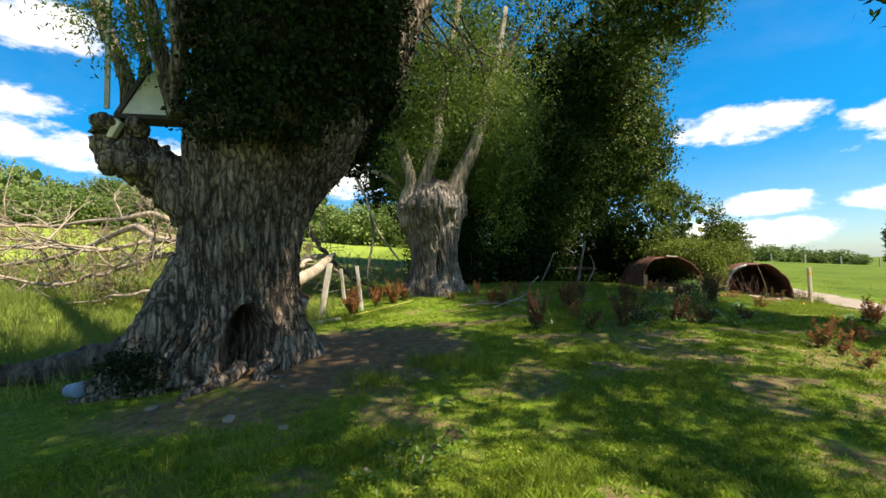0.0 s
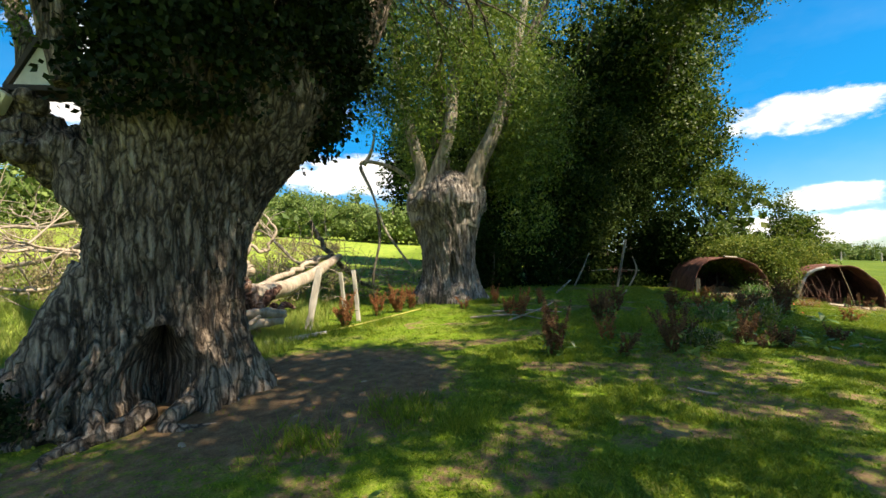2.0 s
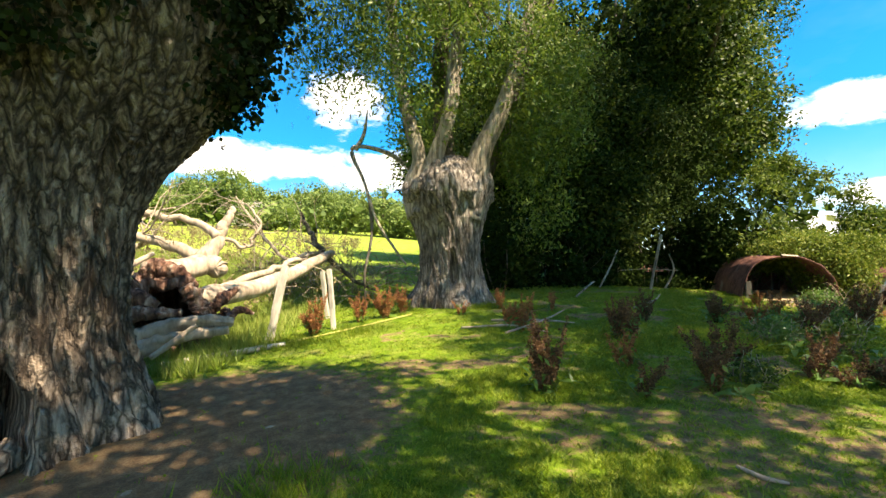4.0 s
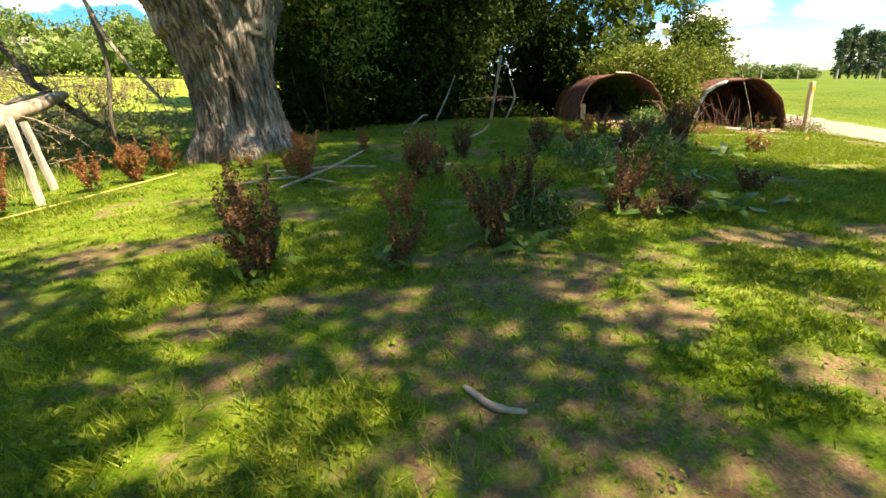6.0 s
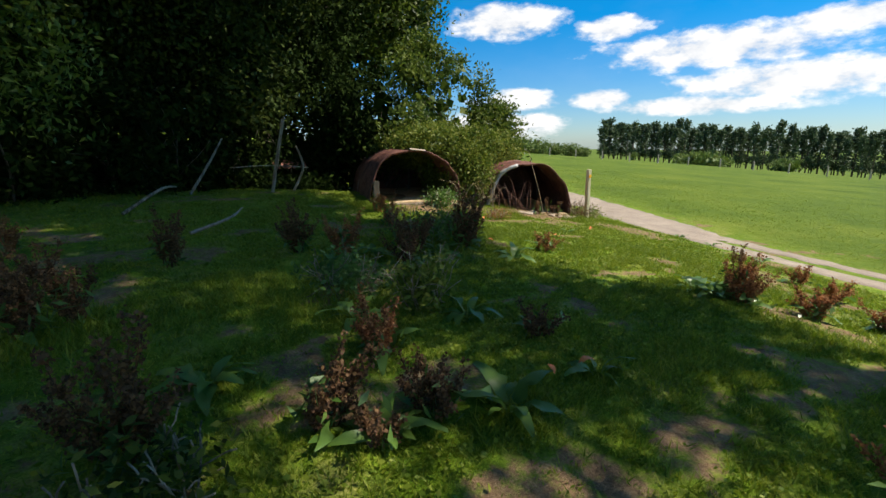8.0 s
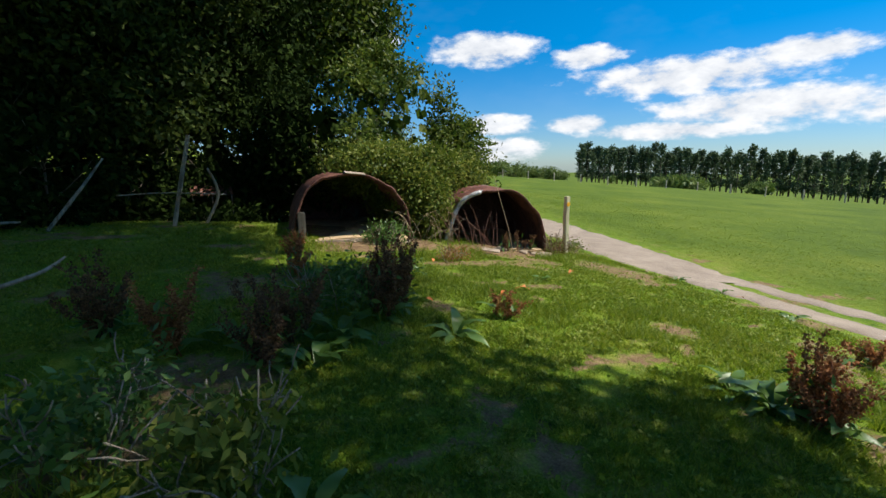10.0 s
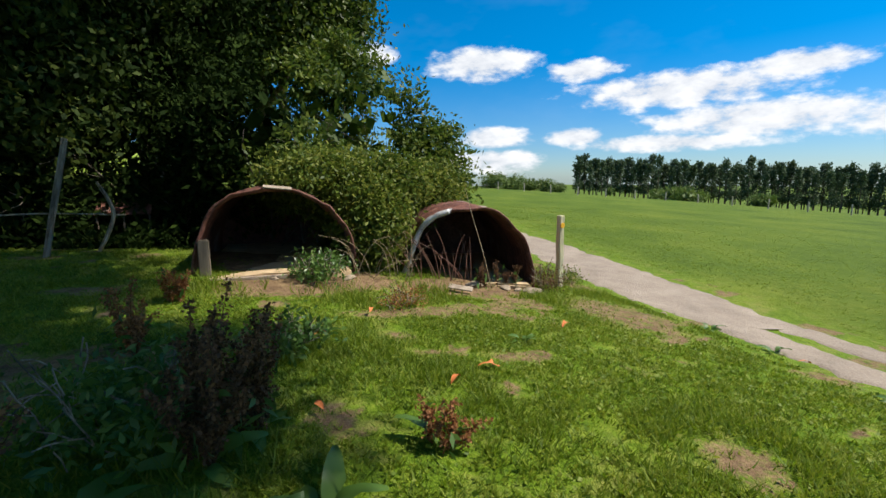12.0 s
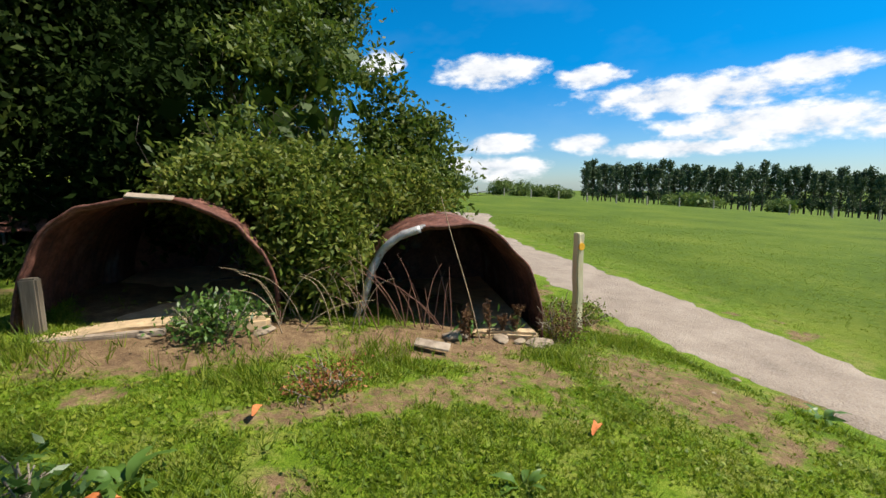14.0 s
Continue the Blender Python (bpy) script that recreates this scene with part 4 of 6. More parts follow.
# Most of these trees get near-black leaves: shade painted into the foliage.
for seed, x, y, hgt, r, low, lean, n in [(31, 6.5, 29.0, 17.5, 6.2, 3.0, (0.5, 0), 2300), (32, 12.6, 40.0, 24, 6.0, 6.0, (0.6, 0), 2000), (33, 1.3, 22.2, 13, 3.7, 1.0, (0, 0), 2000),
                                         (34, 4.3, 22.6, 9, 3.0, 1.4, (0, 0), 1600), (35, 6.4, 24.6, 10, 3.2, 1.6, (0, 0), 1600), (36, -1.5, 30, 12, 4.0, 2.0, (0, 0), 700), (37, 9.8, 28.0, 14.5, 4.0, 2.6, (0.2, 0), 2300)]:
    build_wood_tree(seed, x, y, hgt, r, low, lean, n, LEAF_HALF_SHADED if seed == 34 else None if seed in (32, 33, 37) else LEAF_SHADED)


def build_shrub(name, seed, blobs, clusters, per, size, mat, label, category, stems=9, radius=0.2, aspect=0.45, hang=0.0, shell=0.4):
    rng = np.random.default_rng(seed)
    x, y = blobs[0][0], blobs[0][1]
    t = thing(name, x, y, None, label, category)
    o = np.array(t.location)
    crown(rng, blobs, clusters, per, radius, size, mat, t, aspect, 0.2, shell, hang, "foliage")
    heart(rng, blobs, 260, 0.34, mat, t)
    tw = []
    for k in range(stems):
        b = blobs[k % len(blobs)]
        sx, sy = b[0] + rng.uniform(-0.5, 0.5) * b[3], b[1] + rng.uniform(-0.5, 0.5) * b[4]
        tw += twig_spray(rng, (sx, sy, gz(sx, sy) - 0.05), (rng.normal() * 0.35, rng.normal() * 0.35, 1), (b[2] + b[5] - gz(sx, sy)) * 0.72, 0.03, 1)
    V, F = join(tw)
    mesh("stem_tangle", V - o, F, BARK_DARK, t)["kind"] = "stuff"
    return t


G = gz
# Undergrowth leaves are near black, coloured for the shade under the wood.
build_shrub("undergrowth_shrub", 41, [(2.6, 19.2, 1.6, 2.0, 1.2, 1.7, 1.2), (0.9, 18.2, 1.4, 1.0, 0.9, 1.6, 0.8)], 520, 18, 0.17, LEAF_SHADED, "dark leafy undergrowth shrub beside the pale pollard", "shrub")
# Filler shrub, added to make the gap below the trunks dark.
build_shrub("undergrowth_shrub", 47, [(6.2, 21.2, 0.8, 1.4, 0.6, 1.0, 1.2), (7.5, 21.4, 0.8, 1.0, 0.6, 1.0, 1.0), (4.6, 20.7, 0.7, 1.3, 0.6, 0.9, 1.0), (6.3, 19.6, 0.3, 0.9, 0.35, 0.42, 0.6)], 700, 18, 0.16, LEAF_SHADED, "low shrub added to close the gap under the wood, leaves near black for shade", "shrub")
build_shrub("undergrowth_shrub", 42, [(4.4, 21.6, 1.9, 1.7, 0.9, 1.6, 1.2), (3.4, 20.8, 2.6, 1.6, 1.0, 1.8, 1.0), (6.4, 21.9, 2.2, 1.5, 0.8, 1.7, 0.9)], 520, 18, 0.17, LEAF_SHADED, "dark leafy undergrowth shrub under the wood", "shrub")
build_shrub("undergrowth_shrub", 43, [(7.9, 20.9, 1.9, 1.1, 0.9, 1.5, 1.0), (8.6, 20.0, 2.2, 1.3, 1.2, 1.6, 1.2)], 760, 18, 0.16, LEAF_SHADED, "dark leafy shrub behind the rusty shelter", "shrub")
build_shrub("undergrowth_shrub", 46, [(-0.2, 20.5, 1.6, 1.5, 1.0, 1.7, 1.0), (1.2, 20.8, 2.2, 1.4, 1.0, 2.0, 1.0)], 520, 18, 0.17, LEAF_SHADED, "dark leafy undergrowth shrub behind the pale pollard", "shrub")
build_shrub("hawthorn_bush", 44, [(10.3, 20.6, 1.9, 1.7, 1.6, 2.0, 1.5), (9.6, 20.2, 2.9, 1.0, 1.0, 1.2, 0.7), (11.1, 20.0, 3.1, 1.1, 1.1, 1.2, 0.8), (12.0, 19.6, 1.6, 1.1, 1.1, 1.3, 0.8),
                                     (9.1, 19.4, 1.7, 0.9, 0.9, 1.0, 0.5), (10.6, 21.0, 4.0, 0.9, 0.9, 0.9, 0.5), (12.5, 20.3, 2.3, 0.8, 0.8, 0.9, 0.4)], 3600, 26, 0.125, LEAF_HAWTHORN, "large sunlit green bush growing over the shelters", "bush", 16, 0.16)
build_shrub("bramble_bush", 45, [(9.9, 17.9, 1.0, 0.75, 0.9, 0.85, 1.0), (9.6, 18.4, 1.5, 1.3, 0.8, 0.6, 1.0), (11.2, 18.6, 1.4, 1.2, 0.8, 0.6, 0.8), (9.75, 17.0, 0.65, 0.4, 0.4, 0.5, 0.3),
                                    (9.8, 16.75, 0.85, 0.5, 0.42, 0.75, 0.5), (9.2, 17.6, 1.55, 0.8, 0.7, 0.42, 0.5), (10.4, 17.3, 1.55, 0.6, 0.6, 0.42, 0.4)], 2900, 24, 0.085, LEAF_BUSH, "bramble growing between the two rusty shelters", "bush", 14, 0.13)


# ---- pig shelters ----
def build_ark(name, left, right, height, depth, lip_mat, seed, label):
    """A corrugated half-round iron shelter, its open end between two feet, running back at right angles."""
    L, R = np.array(left, float), np.array(right, float)
    w = np.linalg.norm(R - L)
    across = (R - L) / w
    back = np.array([-across[1], across[0]])
    cx, cy = (L + R) / 2
    g = min(gz(*L), gz(*R)) - 0.06
    t = thing(name, cx, cy, g, label, "shelter", "rusty pig shelters")
    t.rotation_euler = (0, 0, math.atan2(across[1], across[0]))
    na, nd = 90, 60
    th = np.linspace(0, np.pi, na)
    u = np.linspace(0, 1, nd)

    def skin(grow):
        a, d = np.meshgrid(th, u, indexing="ij")
        ex = 0.86
        cs, sn = np.sign(np.cos(a)) * np.abs(np.cos(a)) ** ex, np.abs(np.sin(a)) ** ex
        dent = 0.05 * (fbm(a * 2.2 + seed, d * 2.5, seed, 3) - 0.5) * 2
        rag = 0.06 * (fbm(a * 6 + seed, 3.0, 0, 3) - 0.5) * (1 - d)
        wave = 0.011 * np.sin(d * depth / 0.076 * 2 * np.pi)
        rr = 1 + (grow + wave) / (w / 2) + dent
        return np.stack([-cs * w / 2 * rr, d * depth + rag, sn * height * rr], -1)
    outer, inner = skin(0.012), skin(-0.004)
    V = np.vstack([outer.reshape(-1, 3), inner.reshape(-1, 3)])
    i, j = np.meshgrid(np.arange(na - 1), np.arange(nd - 1), indexing="ij")
    q = np.stack([i * nd + j, i * nd + j + 1, (i + 1) * nd + j + 1, (i + 1) * nd + j], -1).reshape(-1, 4)
    n = na * nd
    k = np.arange(na - 1)
    rim = np.stack([k * nd, (k + 1) * nd, n + (k + 1) * nd, n + k * nd], -1)
    rim2 = rim[:, ::-1] + nd - 1
    shell = mesh("shell", V, [q, q[:, ::-1] + n, rim, rim2], RUST, t, "rusted corrugated iron shell")
    # folded lip round the mouth
    E = outer[:, 0] * np.array([1.004, 1, 1.004]) + [0, -0.012, 0]
    seg = [(0, na)] if lip_mat is RUST else [(0, 38), (38, na)]
    for s0, s1 in seg:
        P = np.column_stack([E[s0:s1], np.full(s1 - s0, 0.016 if lip_mat is RUST or s0 else 0.042)])
        Vt, Ft = tube(P, 7, 0, 0.3, seed)
        mesh("lip", Vt, Ft, lip_mat if s0 == 0 else RUST, shell)
    if lip_mat is not RUST:
        a0, a1, dd = 3, 40, 5
        band = outer[a0:a1, :dd + 1] * np.array([1.006, 1, 1.006]) + [0, -0.006, 0]
        m2 = dd + 1
        Vz = np.vstack([band.reshape(-1, 3), (band * np.array([0.990, 1, 0.990])).reshape(-1, 3)])
        i, j = np.meshgrid(np.arange(a1 - a0 - 1), np.arange(dd), indexing="ij")
        qz = np.stack([i * m2 + j, i * m2 + j + 1, (i + 1) * m2 + j + 1, (i + 1) * m2 + j], -1).reshape(-1, 4)
        nz = (a1 - a0) * m2
        kz = np.arange(a1 - a0 - 1)
        mesh("edge_band", Vz, [qz, qz[:, ::-1] + nz, np.stack([kz * m2, (kz + 1) * m2, nz + (kz + 1) * m2, nz + kz * m2], -1)], ZINC, shell, "pale zinc edge band")
    # back wall and floor
    A = outer[:, -1] * np.array([0.985, 1, 0.985])
    Vb = np.vstack([A + [0, -0.03, 0], A + [0, 0.01, 0], [[0, depth - 0.03, 0]], [[0, depth + 0.01, 0]]])
    c1, c2 = 2 * na, 2 * na + 1
    Fb = [np.stack([k, k + 1, np.full(na - 1, c1)], -1), np.stack([k + 1 + na, k + na, np.full(na - 1, c2)], -1)]
    mesh("back_wall", Vb, Fb, RUST, t, "rusted iron back wall", True)
    bm = box_bm(0, depth / 2 - 0.10, 0.10, w * 0.93, depth + 0.15, 0.16, 0.03)
    bmesh.ops.subdivide_edges(bm, edges=bm.edges[:], cuts=4, use_grid_fill=True)
    for v in bm.verts:
        q3 = noise.noise(v.co * 3.1 + Vector((seed, 0, 0)))
        v.co += Vector((0, 0.07 * q3, 0.03 * q3))
    part("floor_slab", bm, CONCRETE, t, "dusty pale concrete floor slab")
    return t, w, depth


CONCRETE = plain_mat("dusty_concrete", (0.50, 0.365, 0.215), 0.95, 0.35, 8)
ark1, ark1_w, _d = build_ark("pig_shelter", (7.25, 16.72), (9.32, 16.36), 1.28, 3.2, RUST, 3, "open half-round shelter of rusted corrugated iron, dark inside")
ark2, ark2_w, _d = build_ark("pig_shelter", (10.12, 16.4), (12.03, 15.66), 1.34, 3.0, ZINC, 8, "open half-round corrugated iron shelter with a pale zinc edge")
# timber upright at the first mouth and its loosened top sheet
part("post_stub", box_bm(-ark1_w / 2 + 0.17, -0.02, 0.34, 0.13, 0.10, 0.62, 0.015), DARKWOOD, ark1, "grey timber upright")
part("sill_board", box_bm(-0.35, -0.22, 0.14, 0.95, 0.10, 0.05, 0.01), DEADWOOD, ark1, "weathered sill board")
part("loose_sheet", box_bm(0.06, -0.05, 1.31, 0.36, 0.13, 0.014, 0.003, Euler((0.25, 0.10, 0.05)).to_matrix().to_4x4()), DEADWOOD, ark1, "pale loosened strip at the crest")


# ---- posts ----
def build_post(name, base, top, w, mat, label, category="post", d=None, square=True):
    b, tp = Vector(base), Vector(top)
    t = thing(name, b.x, b.y, b.z, label, category)
    ln = (tp - b).length
    bm = bmesh.new()
    bmesh.ops.create_cube(bm, size=1, matrix=Matrix.Translation((0, 0, ln / 2 - 0.12)) @ Matrix.Diagonal((w, d or w, ln + 0.24, 1)))
    bmesh.ops.subdivide_edges(bm, edges=[e for e in bm.edges if abs(e.verts[0].co.z - e.verts[1].co.z) > 0.1], cuts=7)
    bmesh.ops.bevel(bm, geom=bm.edges[:], offset=w * 0.12, segments=2, affect="EDGES", clamp_overlap=True)
    for v in bm.verts:
        n3 = noise.noise_vector(v.co * 4 + b)
        v.co += Vector((n3.x, n3.y, 0.3 * n3.z)) * w * 0.16
    up = (tp - b).normalized()
    t.rotation_mode = "QUATERNION"
    t.rotation_quaternion = Vector((0, 0, 1)).rotation_difference(up)
    part("shaft", bm, mat, t)
    return t


wp = build_post("waymark_post", (12.83, 15.9, G(12.83, 15.9) - 0.02), (12.80, 15.88, 0.92), 0.105, WAYWOOD, "square sawn waymark post with a small yellow disc beside the track", "waymark")
bm = bmesh.new()
bmesh.ops.create_cone(bm, cap_ends=True, segments=28, radius1=0.046, radius2=0.044, depth=0.012, matrix=Matrix.Translation((-0.01, -0.068, 1.10)) @ Matrix.Rotation(radians(90), 4, "X"))
part("disc", bm, plain_mat("yellow_disc", (0.80, 0.42, 0.03), 0.5, 0.08), wp.children[0], "yellow waymark disc")
build_post("fence_post", (-2.99, 11.01, G(-2.99, 11.01)), (-2.83, 11.32, 1.51), 0.14, POSTWOOD, "leaning split fence post of grey weathered wood", "fence post", 0.10)
build_post("fence_post", (-2.15, 11.9, G(-2.15, 11.9)), (-2.3, 12.1, 1.42), 0.085, POSTWOOD, "thin upright grey fence post", "fence post")
build_post("fence_post", (-2.9, 13.3, G(-2.9, 13.3)), (-3.0, 13.3, 1.35), 0.09, POSTWOOD, "thin upright grey fence post", "fence post")
build_post("dead_post", (5.45, 18.44, G(5.45, 18.44)), (5.82, 18.5, 2.15), 0.075, BARK_LIMB, "tall crooked grey post at the edge of the wood")


# ---- fallen tree ----
def build_fallen_tree():
    rng = np.random.default_rng(51)
    x0, y0 = -4.21, 9.94
    g = gz(x0, y0)
    t = thing("fallen_tree", x0, y0, g, "fallen hollow tree with torn red-brown butt and bleached bare limbs", "fallen tree")
    o = np.array([x0, y0, g])
    n, sides = 60, 90
    ax = np.array([-0.62, 0.78, 0.02])
    ax /= np.linalg.norm(ax)
    sd = np.cross(ax, [0, 0, 1])
    sd /= np.linalg.norm(sd)
    up = np.cross(sd, ax)
    th = np.arange(sides) / sides * 2 * np.pi
    s = np.linspace(0, 1, n)[:, None]
    tear = 0.55 * (fbm(np.cos(th) * 2.2, np.sin(th) * 2.2, 2.0, 4) - 0.45)[None] * (1 - s) ** 2
    ridge = fbm(np.cos(th)[None] * 3.4, np.sin(th)[None] * 3.4, s * 3.0, 4) - 0.5
    rad = (0.66 - 0.28 * s) * (1 + 1.0 * ridge * (0.35 + 0.65 * (1 - s))) + 0.10 * (1 - s) ** 6
    cen = np.array([x0, y0, g + 0.60]) + ax * (s * 3.6) + np.array([0, 0, 0.35]) * s
    along = cen[:, None, :] + ax * tear[..., None]
    out = along + rad[..., None] * (np.cos(th)[None, :, None] * sd + np.sin(th)[None, :, None] * up)
    m = 26
    s2 = np.linspace(0, 1, m)[:, None]
    rin = (0.66 * rad[:1] * (1 - 0.35 * s2)) * (1 + 0.25 * (fbm(np.cos(th)[None] * 4, np.sin(th)[None] * 4, s2 * 4, 3) - 0.5))
    cin = np.array([x0, y0, g + 0.66]) + ax * (s2 * 2.4)
    inn = cin[:, None, :] + ax * (tear[:1] * (1 - s2))[..., None] + rin[..., None] * (np.cos(th)[None, :, None] * sd + np.sin(th)[None, :, None] * up)
    V = np.vstack([out.reshape(-1, 3), inn.reshape(-1, 3), [cin[-1] + ax * 0.1], [cen[-1]]])
    k = np.arange(sides)
    k2 = (k + 1) % sides

    def rings(base, cnt, flip):
        i, j = np.meshgrid(np.arange(cnt - 1), k, indexing="ij")
        j2 = (j + 1) % sides
        f = np.stack([base + i * sides + j, base + i * sides + j2, base + (i + 1) * sides + j2, base + (i + 1) * sides + j], -1).reshape(-1, 4)
        return f[:, ::-1] if flip else f
    b = n * sides
    F = [rings(0, n, False), rings(b, m, True), np.stack([k2, k, b + k, b + k2], -1),
         np.stack([b + (m - 1) * sides + k, b + (m - 1) * sides + k2, np.full(sides, b + m * sides)], -1),
         np.stack([(n - 1) * sides + k, (n - 1) * sides + k2, np.full(sides, b + m * sides + 1)], -1)]
    mesh("hollow_butt", V - o, F, ROTWOOD, t, "torn hollow butt of red-brown rotten wood")
    # torn slabs in front of the butt
    slabs = [[(-4.82, 8.88, 0.39, 0.1), (-4.34, 9.17, 0.48, 0.13), (-3.86, 9.36, 0.61, 0.13), (-3.45, 9.64, 0.72, 0.1), (-3.01, 10.02, 0.66, 0.06)],
             [(-4.57, 8.81, 0.17, 0.07), (-4.2, 8.98, 0.25, 0.09), (-3.84, 9.25, 0.42, 0.1), (-3.45, 9.53, 0.53, 0.08), (-3.02, 9.91, 0.55, 0.06)],
             [(-3.65, 9.08, 0.3, 0.035), (-3.43, 9.28, 0.5, 0.045), (-3.24, 9.48, 0.7, 0.03)],
             [(-4.75, 9.12, 0.8, 0.15), (-4.43, 9.28, 0.84, 0.14), (-4.02, 9.45, 0.86, 0.1), (-3.6, 9.63, 0.86, 0.05)],
             [(-5.16, 9.37, 1.06, 0.16), (-4.71, 9.44, 1.07, 0.16), (-4.44, 9.6, 1.12, 0.14), (-4.06, 9.65, 0.98, 0.08)],
             [(-3.77, 9.92, 1.25, 0.1), (-3.67, 10.03, 1.03, 0.13), (-3.6, 10.03, 0.78, 0.12), (-3.68, 9.9, 0.65, 0.07)],
             [(-3.72, 10.21, 0.71, 0.06), (-3.63, 10.44, 0.88, 0.1), (-3.58, 10.66, 1.02, 0.09), (-3.51, 10.88, 1.13, 0.05)],
             [(-3.74, 10.31, 0.73, 0.07), (-3.53, 10.44, 0.66, 0.09), (-3.44, 10.47, 0.83, 0.07)],
             [(-4.78, 10.06, 1.35, 0.12), (-4.54, 10.21, 1.54, 0.14), (-4.17, 10.27, 1.44, 0.11), (-3.84, 10.22, 1.22, 0.07)],
             [(-3.17, 10.1, 0.68, 0.07), (-3.3, 10.59, 0.79, 0.06), (-3.22, 10.9, 0.68, 0.03)],
             [(-5.66, 9.79, 1.13, 0.05), (-5.34, 10.28, 1.49, 0.055), (-5.08, 10.75, 1.8, 0.04)]]
    for kk, P in enumerate(slabs):
        limb("torn_slab", P, DEADWOOD if kk in (0, 1, 2, 10) else ROTWOOD, t, 18, 40, 0.15 if kk in (2, 10) else 0.8, kk + 7)
    # limbs, bleached
    limbs = [[(-5.89, 11.4, 1.42, 0.25), (-5.68, 12.15, 1.46, 0.24), (-5.53, 12.69, 1.59, 0.25), (-5.29, 12.82, 1.47, 0.21), (-5.22, 12.83, 1.43, 0.12)],
             [(-5.59, 12.68, 1.65, 0.22), (-5.46, 12.93, 1.99, 0.17), (-5.42, 13.16, 2.39, 0.13), (-5.32, 13.3, 2.68, 0.1), (-5.31, 13.41, 2.89, 0.065)],
             [(-5.7, 12.67, 1.71, 0.15), (-6.04, 12.62, 1.91, 0.13), (-6.46, 12.46, 2.11, 0.11), (-6.93, 12.28, 2.2, 0.1), (-7.5, 12.08, 2.28, 0.09), (-8.27, 11.97, 2.61, 0.08), (-10.2, 12.6, 2.0, 0.07), (-13.0, 12.6, 1.6, 0.04)],
             [(-5.43, 12.94, 2.17, 0.11), (-5.79, 13.0, 2.47, 0.09), (-6.26, 12.93, 2.64, 0.08), (-6.85, 12.83, 2.78, 0.08), (-7.53, 12.62, 2.8, 0.075), (-8.11, 12.53, 3.06, 0.07), (-8.82, 12.39, 2.86, 0.06), (-9.8, 13.2, 2.95, 0.055), (-11.4, 13.2, 2.8, 0.045), (-13.2, 13.3, 2.95, 0.02)],
             [(-4.11, 10.56, 0.97, 0.15), (-4.07, 11.38, 0.99, 0.19), (-3.96, 12.53, 1.09, 0.18), (-3.81, 13.58, 1.33, 0.15), (-3.8, 14.82, 1.64, 0.13), (-3.76, 15.65, 1.82, 0.08)],
             [(-4.44, 11.01, 1.03, 0.09), (-4.44, 11.83, 1.12, 0.1), (-4.48, 12.65, 1.22, 0.085), (-4.42, 13.48, 1.37, 0.075), (-4.38, 14.52, 1.6, 0.07), (-4.21, 15.58, 1.83, 0.05)],
             [(-4.71, 15.76, 2.97, 0.05), (-4.41, 15.68, 2.4, 0.07), (-3.99, 15.62, 1.84, 0.08), (-3.44, 15.87, 1.16, 0.06), (-2.71, 16.38, 0.63, 0.03)],
             [(-3.99, 15.61, 1.78, 0.09), (-4.51, 15.52, 1.76, 0.07), (-5.1, 15.41, 1.65, 0.05), (-5.64, 15.55, 2.2, 0.05), (-6.13, 15.69, 2.62, 0.035), (-6.84, 15.83, 3.58, 0.015)],
             [(-5.99, 13.77, 2.27, 0.05), (-5.71, 14.31, 2.03, 0.05), (-5.57, 14.54, 2.12, 0.045), (-5.47, 14.8, 2.68, 0.04), (-5.93, 14.95, 3.22, 0.02)],
             [(-7.0, 12.8, 2.1, 0.065), (-8.0, 12.0, 1.7, 0.055), (-9.5, 11.6, 1.2, 0.045), (-11.5, 11.4, 0.8, 0.03)],
             [(-6.2, 12.4, 1.5, 0.05), (-7.3, 11.6, 1.0, 0.045), (-8.6, 11.2, 0.75, 0.03), (-10.0, 10.6, 0.5, 0.02)],
             [(-8.2, 12.7, 2.3, 0.055), (-9.2, 12.0, 2.0, 0.05), (-10.6, 11.9, 2.2, 0.04), (-12.0, 11.6, 2.0, 0.025)]]
    for kk, P in enumerate(limbs):
        P = smooth_path(P, 18) + np.column_stack([rng.normal(size=(18, 3)) * (0.012 if kk in (0, 1, 4) else 0.028), np.zeros(18)])
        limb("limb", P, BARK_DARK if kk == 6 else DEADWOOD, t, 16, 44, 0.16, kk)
    tw = []
    for kk in range(70):
        base = limbs[int(rng.choice([2, 3, 3, 5, 6, 7, 8, 9, 10, 11]))]
        p = smooth_path(base, 30)[int(rng.integers(10, 29))]
        tw += twig_spray(rng, p[:3], (rng.normal() * 0.8 - 0.25, rng.normal() * 0.5, abs(rng.normal()) * 0.7 + 0.1), rng.uniform(0.9, 2.0), rng.uniform(0.014, 0.028), 1, 0.03)
    for kk in range(18):
        p = smooth_path(limbs[int(rng.choice([2, 3, 9, 11]))], 30)[int(rng.integers(8, 28))]
        tw += twig_spray(rng, p[:3], (rng.normal() * 0.7 - 0.5, rng.normal() * 0.5, rng.uniform(0.0, 0.7)), rng.uniform(1.6, 2.8), rng.uniform(0.03, 0.05), 2, 0.02, 7)
    V, F = join(tw)
    mesh("twig_tangle", V - o, F, DEADWOOD, t, "bleached bare twigs")["kind"] = "stuff"
    tw = []
    for kk in range(80):
        p = (rng.uniform(-6.2, -1.7), rng.uniform(15, 18.5), rng.uniform(0.5, 1.4))
        tw += twig_spray(rng, p, (rng.normal(), rng.normal() * 0.6, 0.35), rng.uniform(0.9, 1.9), rng.uniform(0.012, 0.024), 1, 0.02)
    V, F = join(tw)
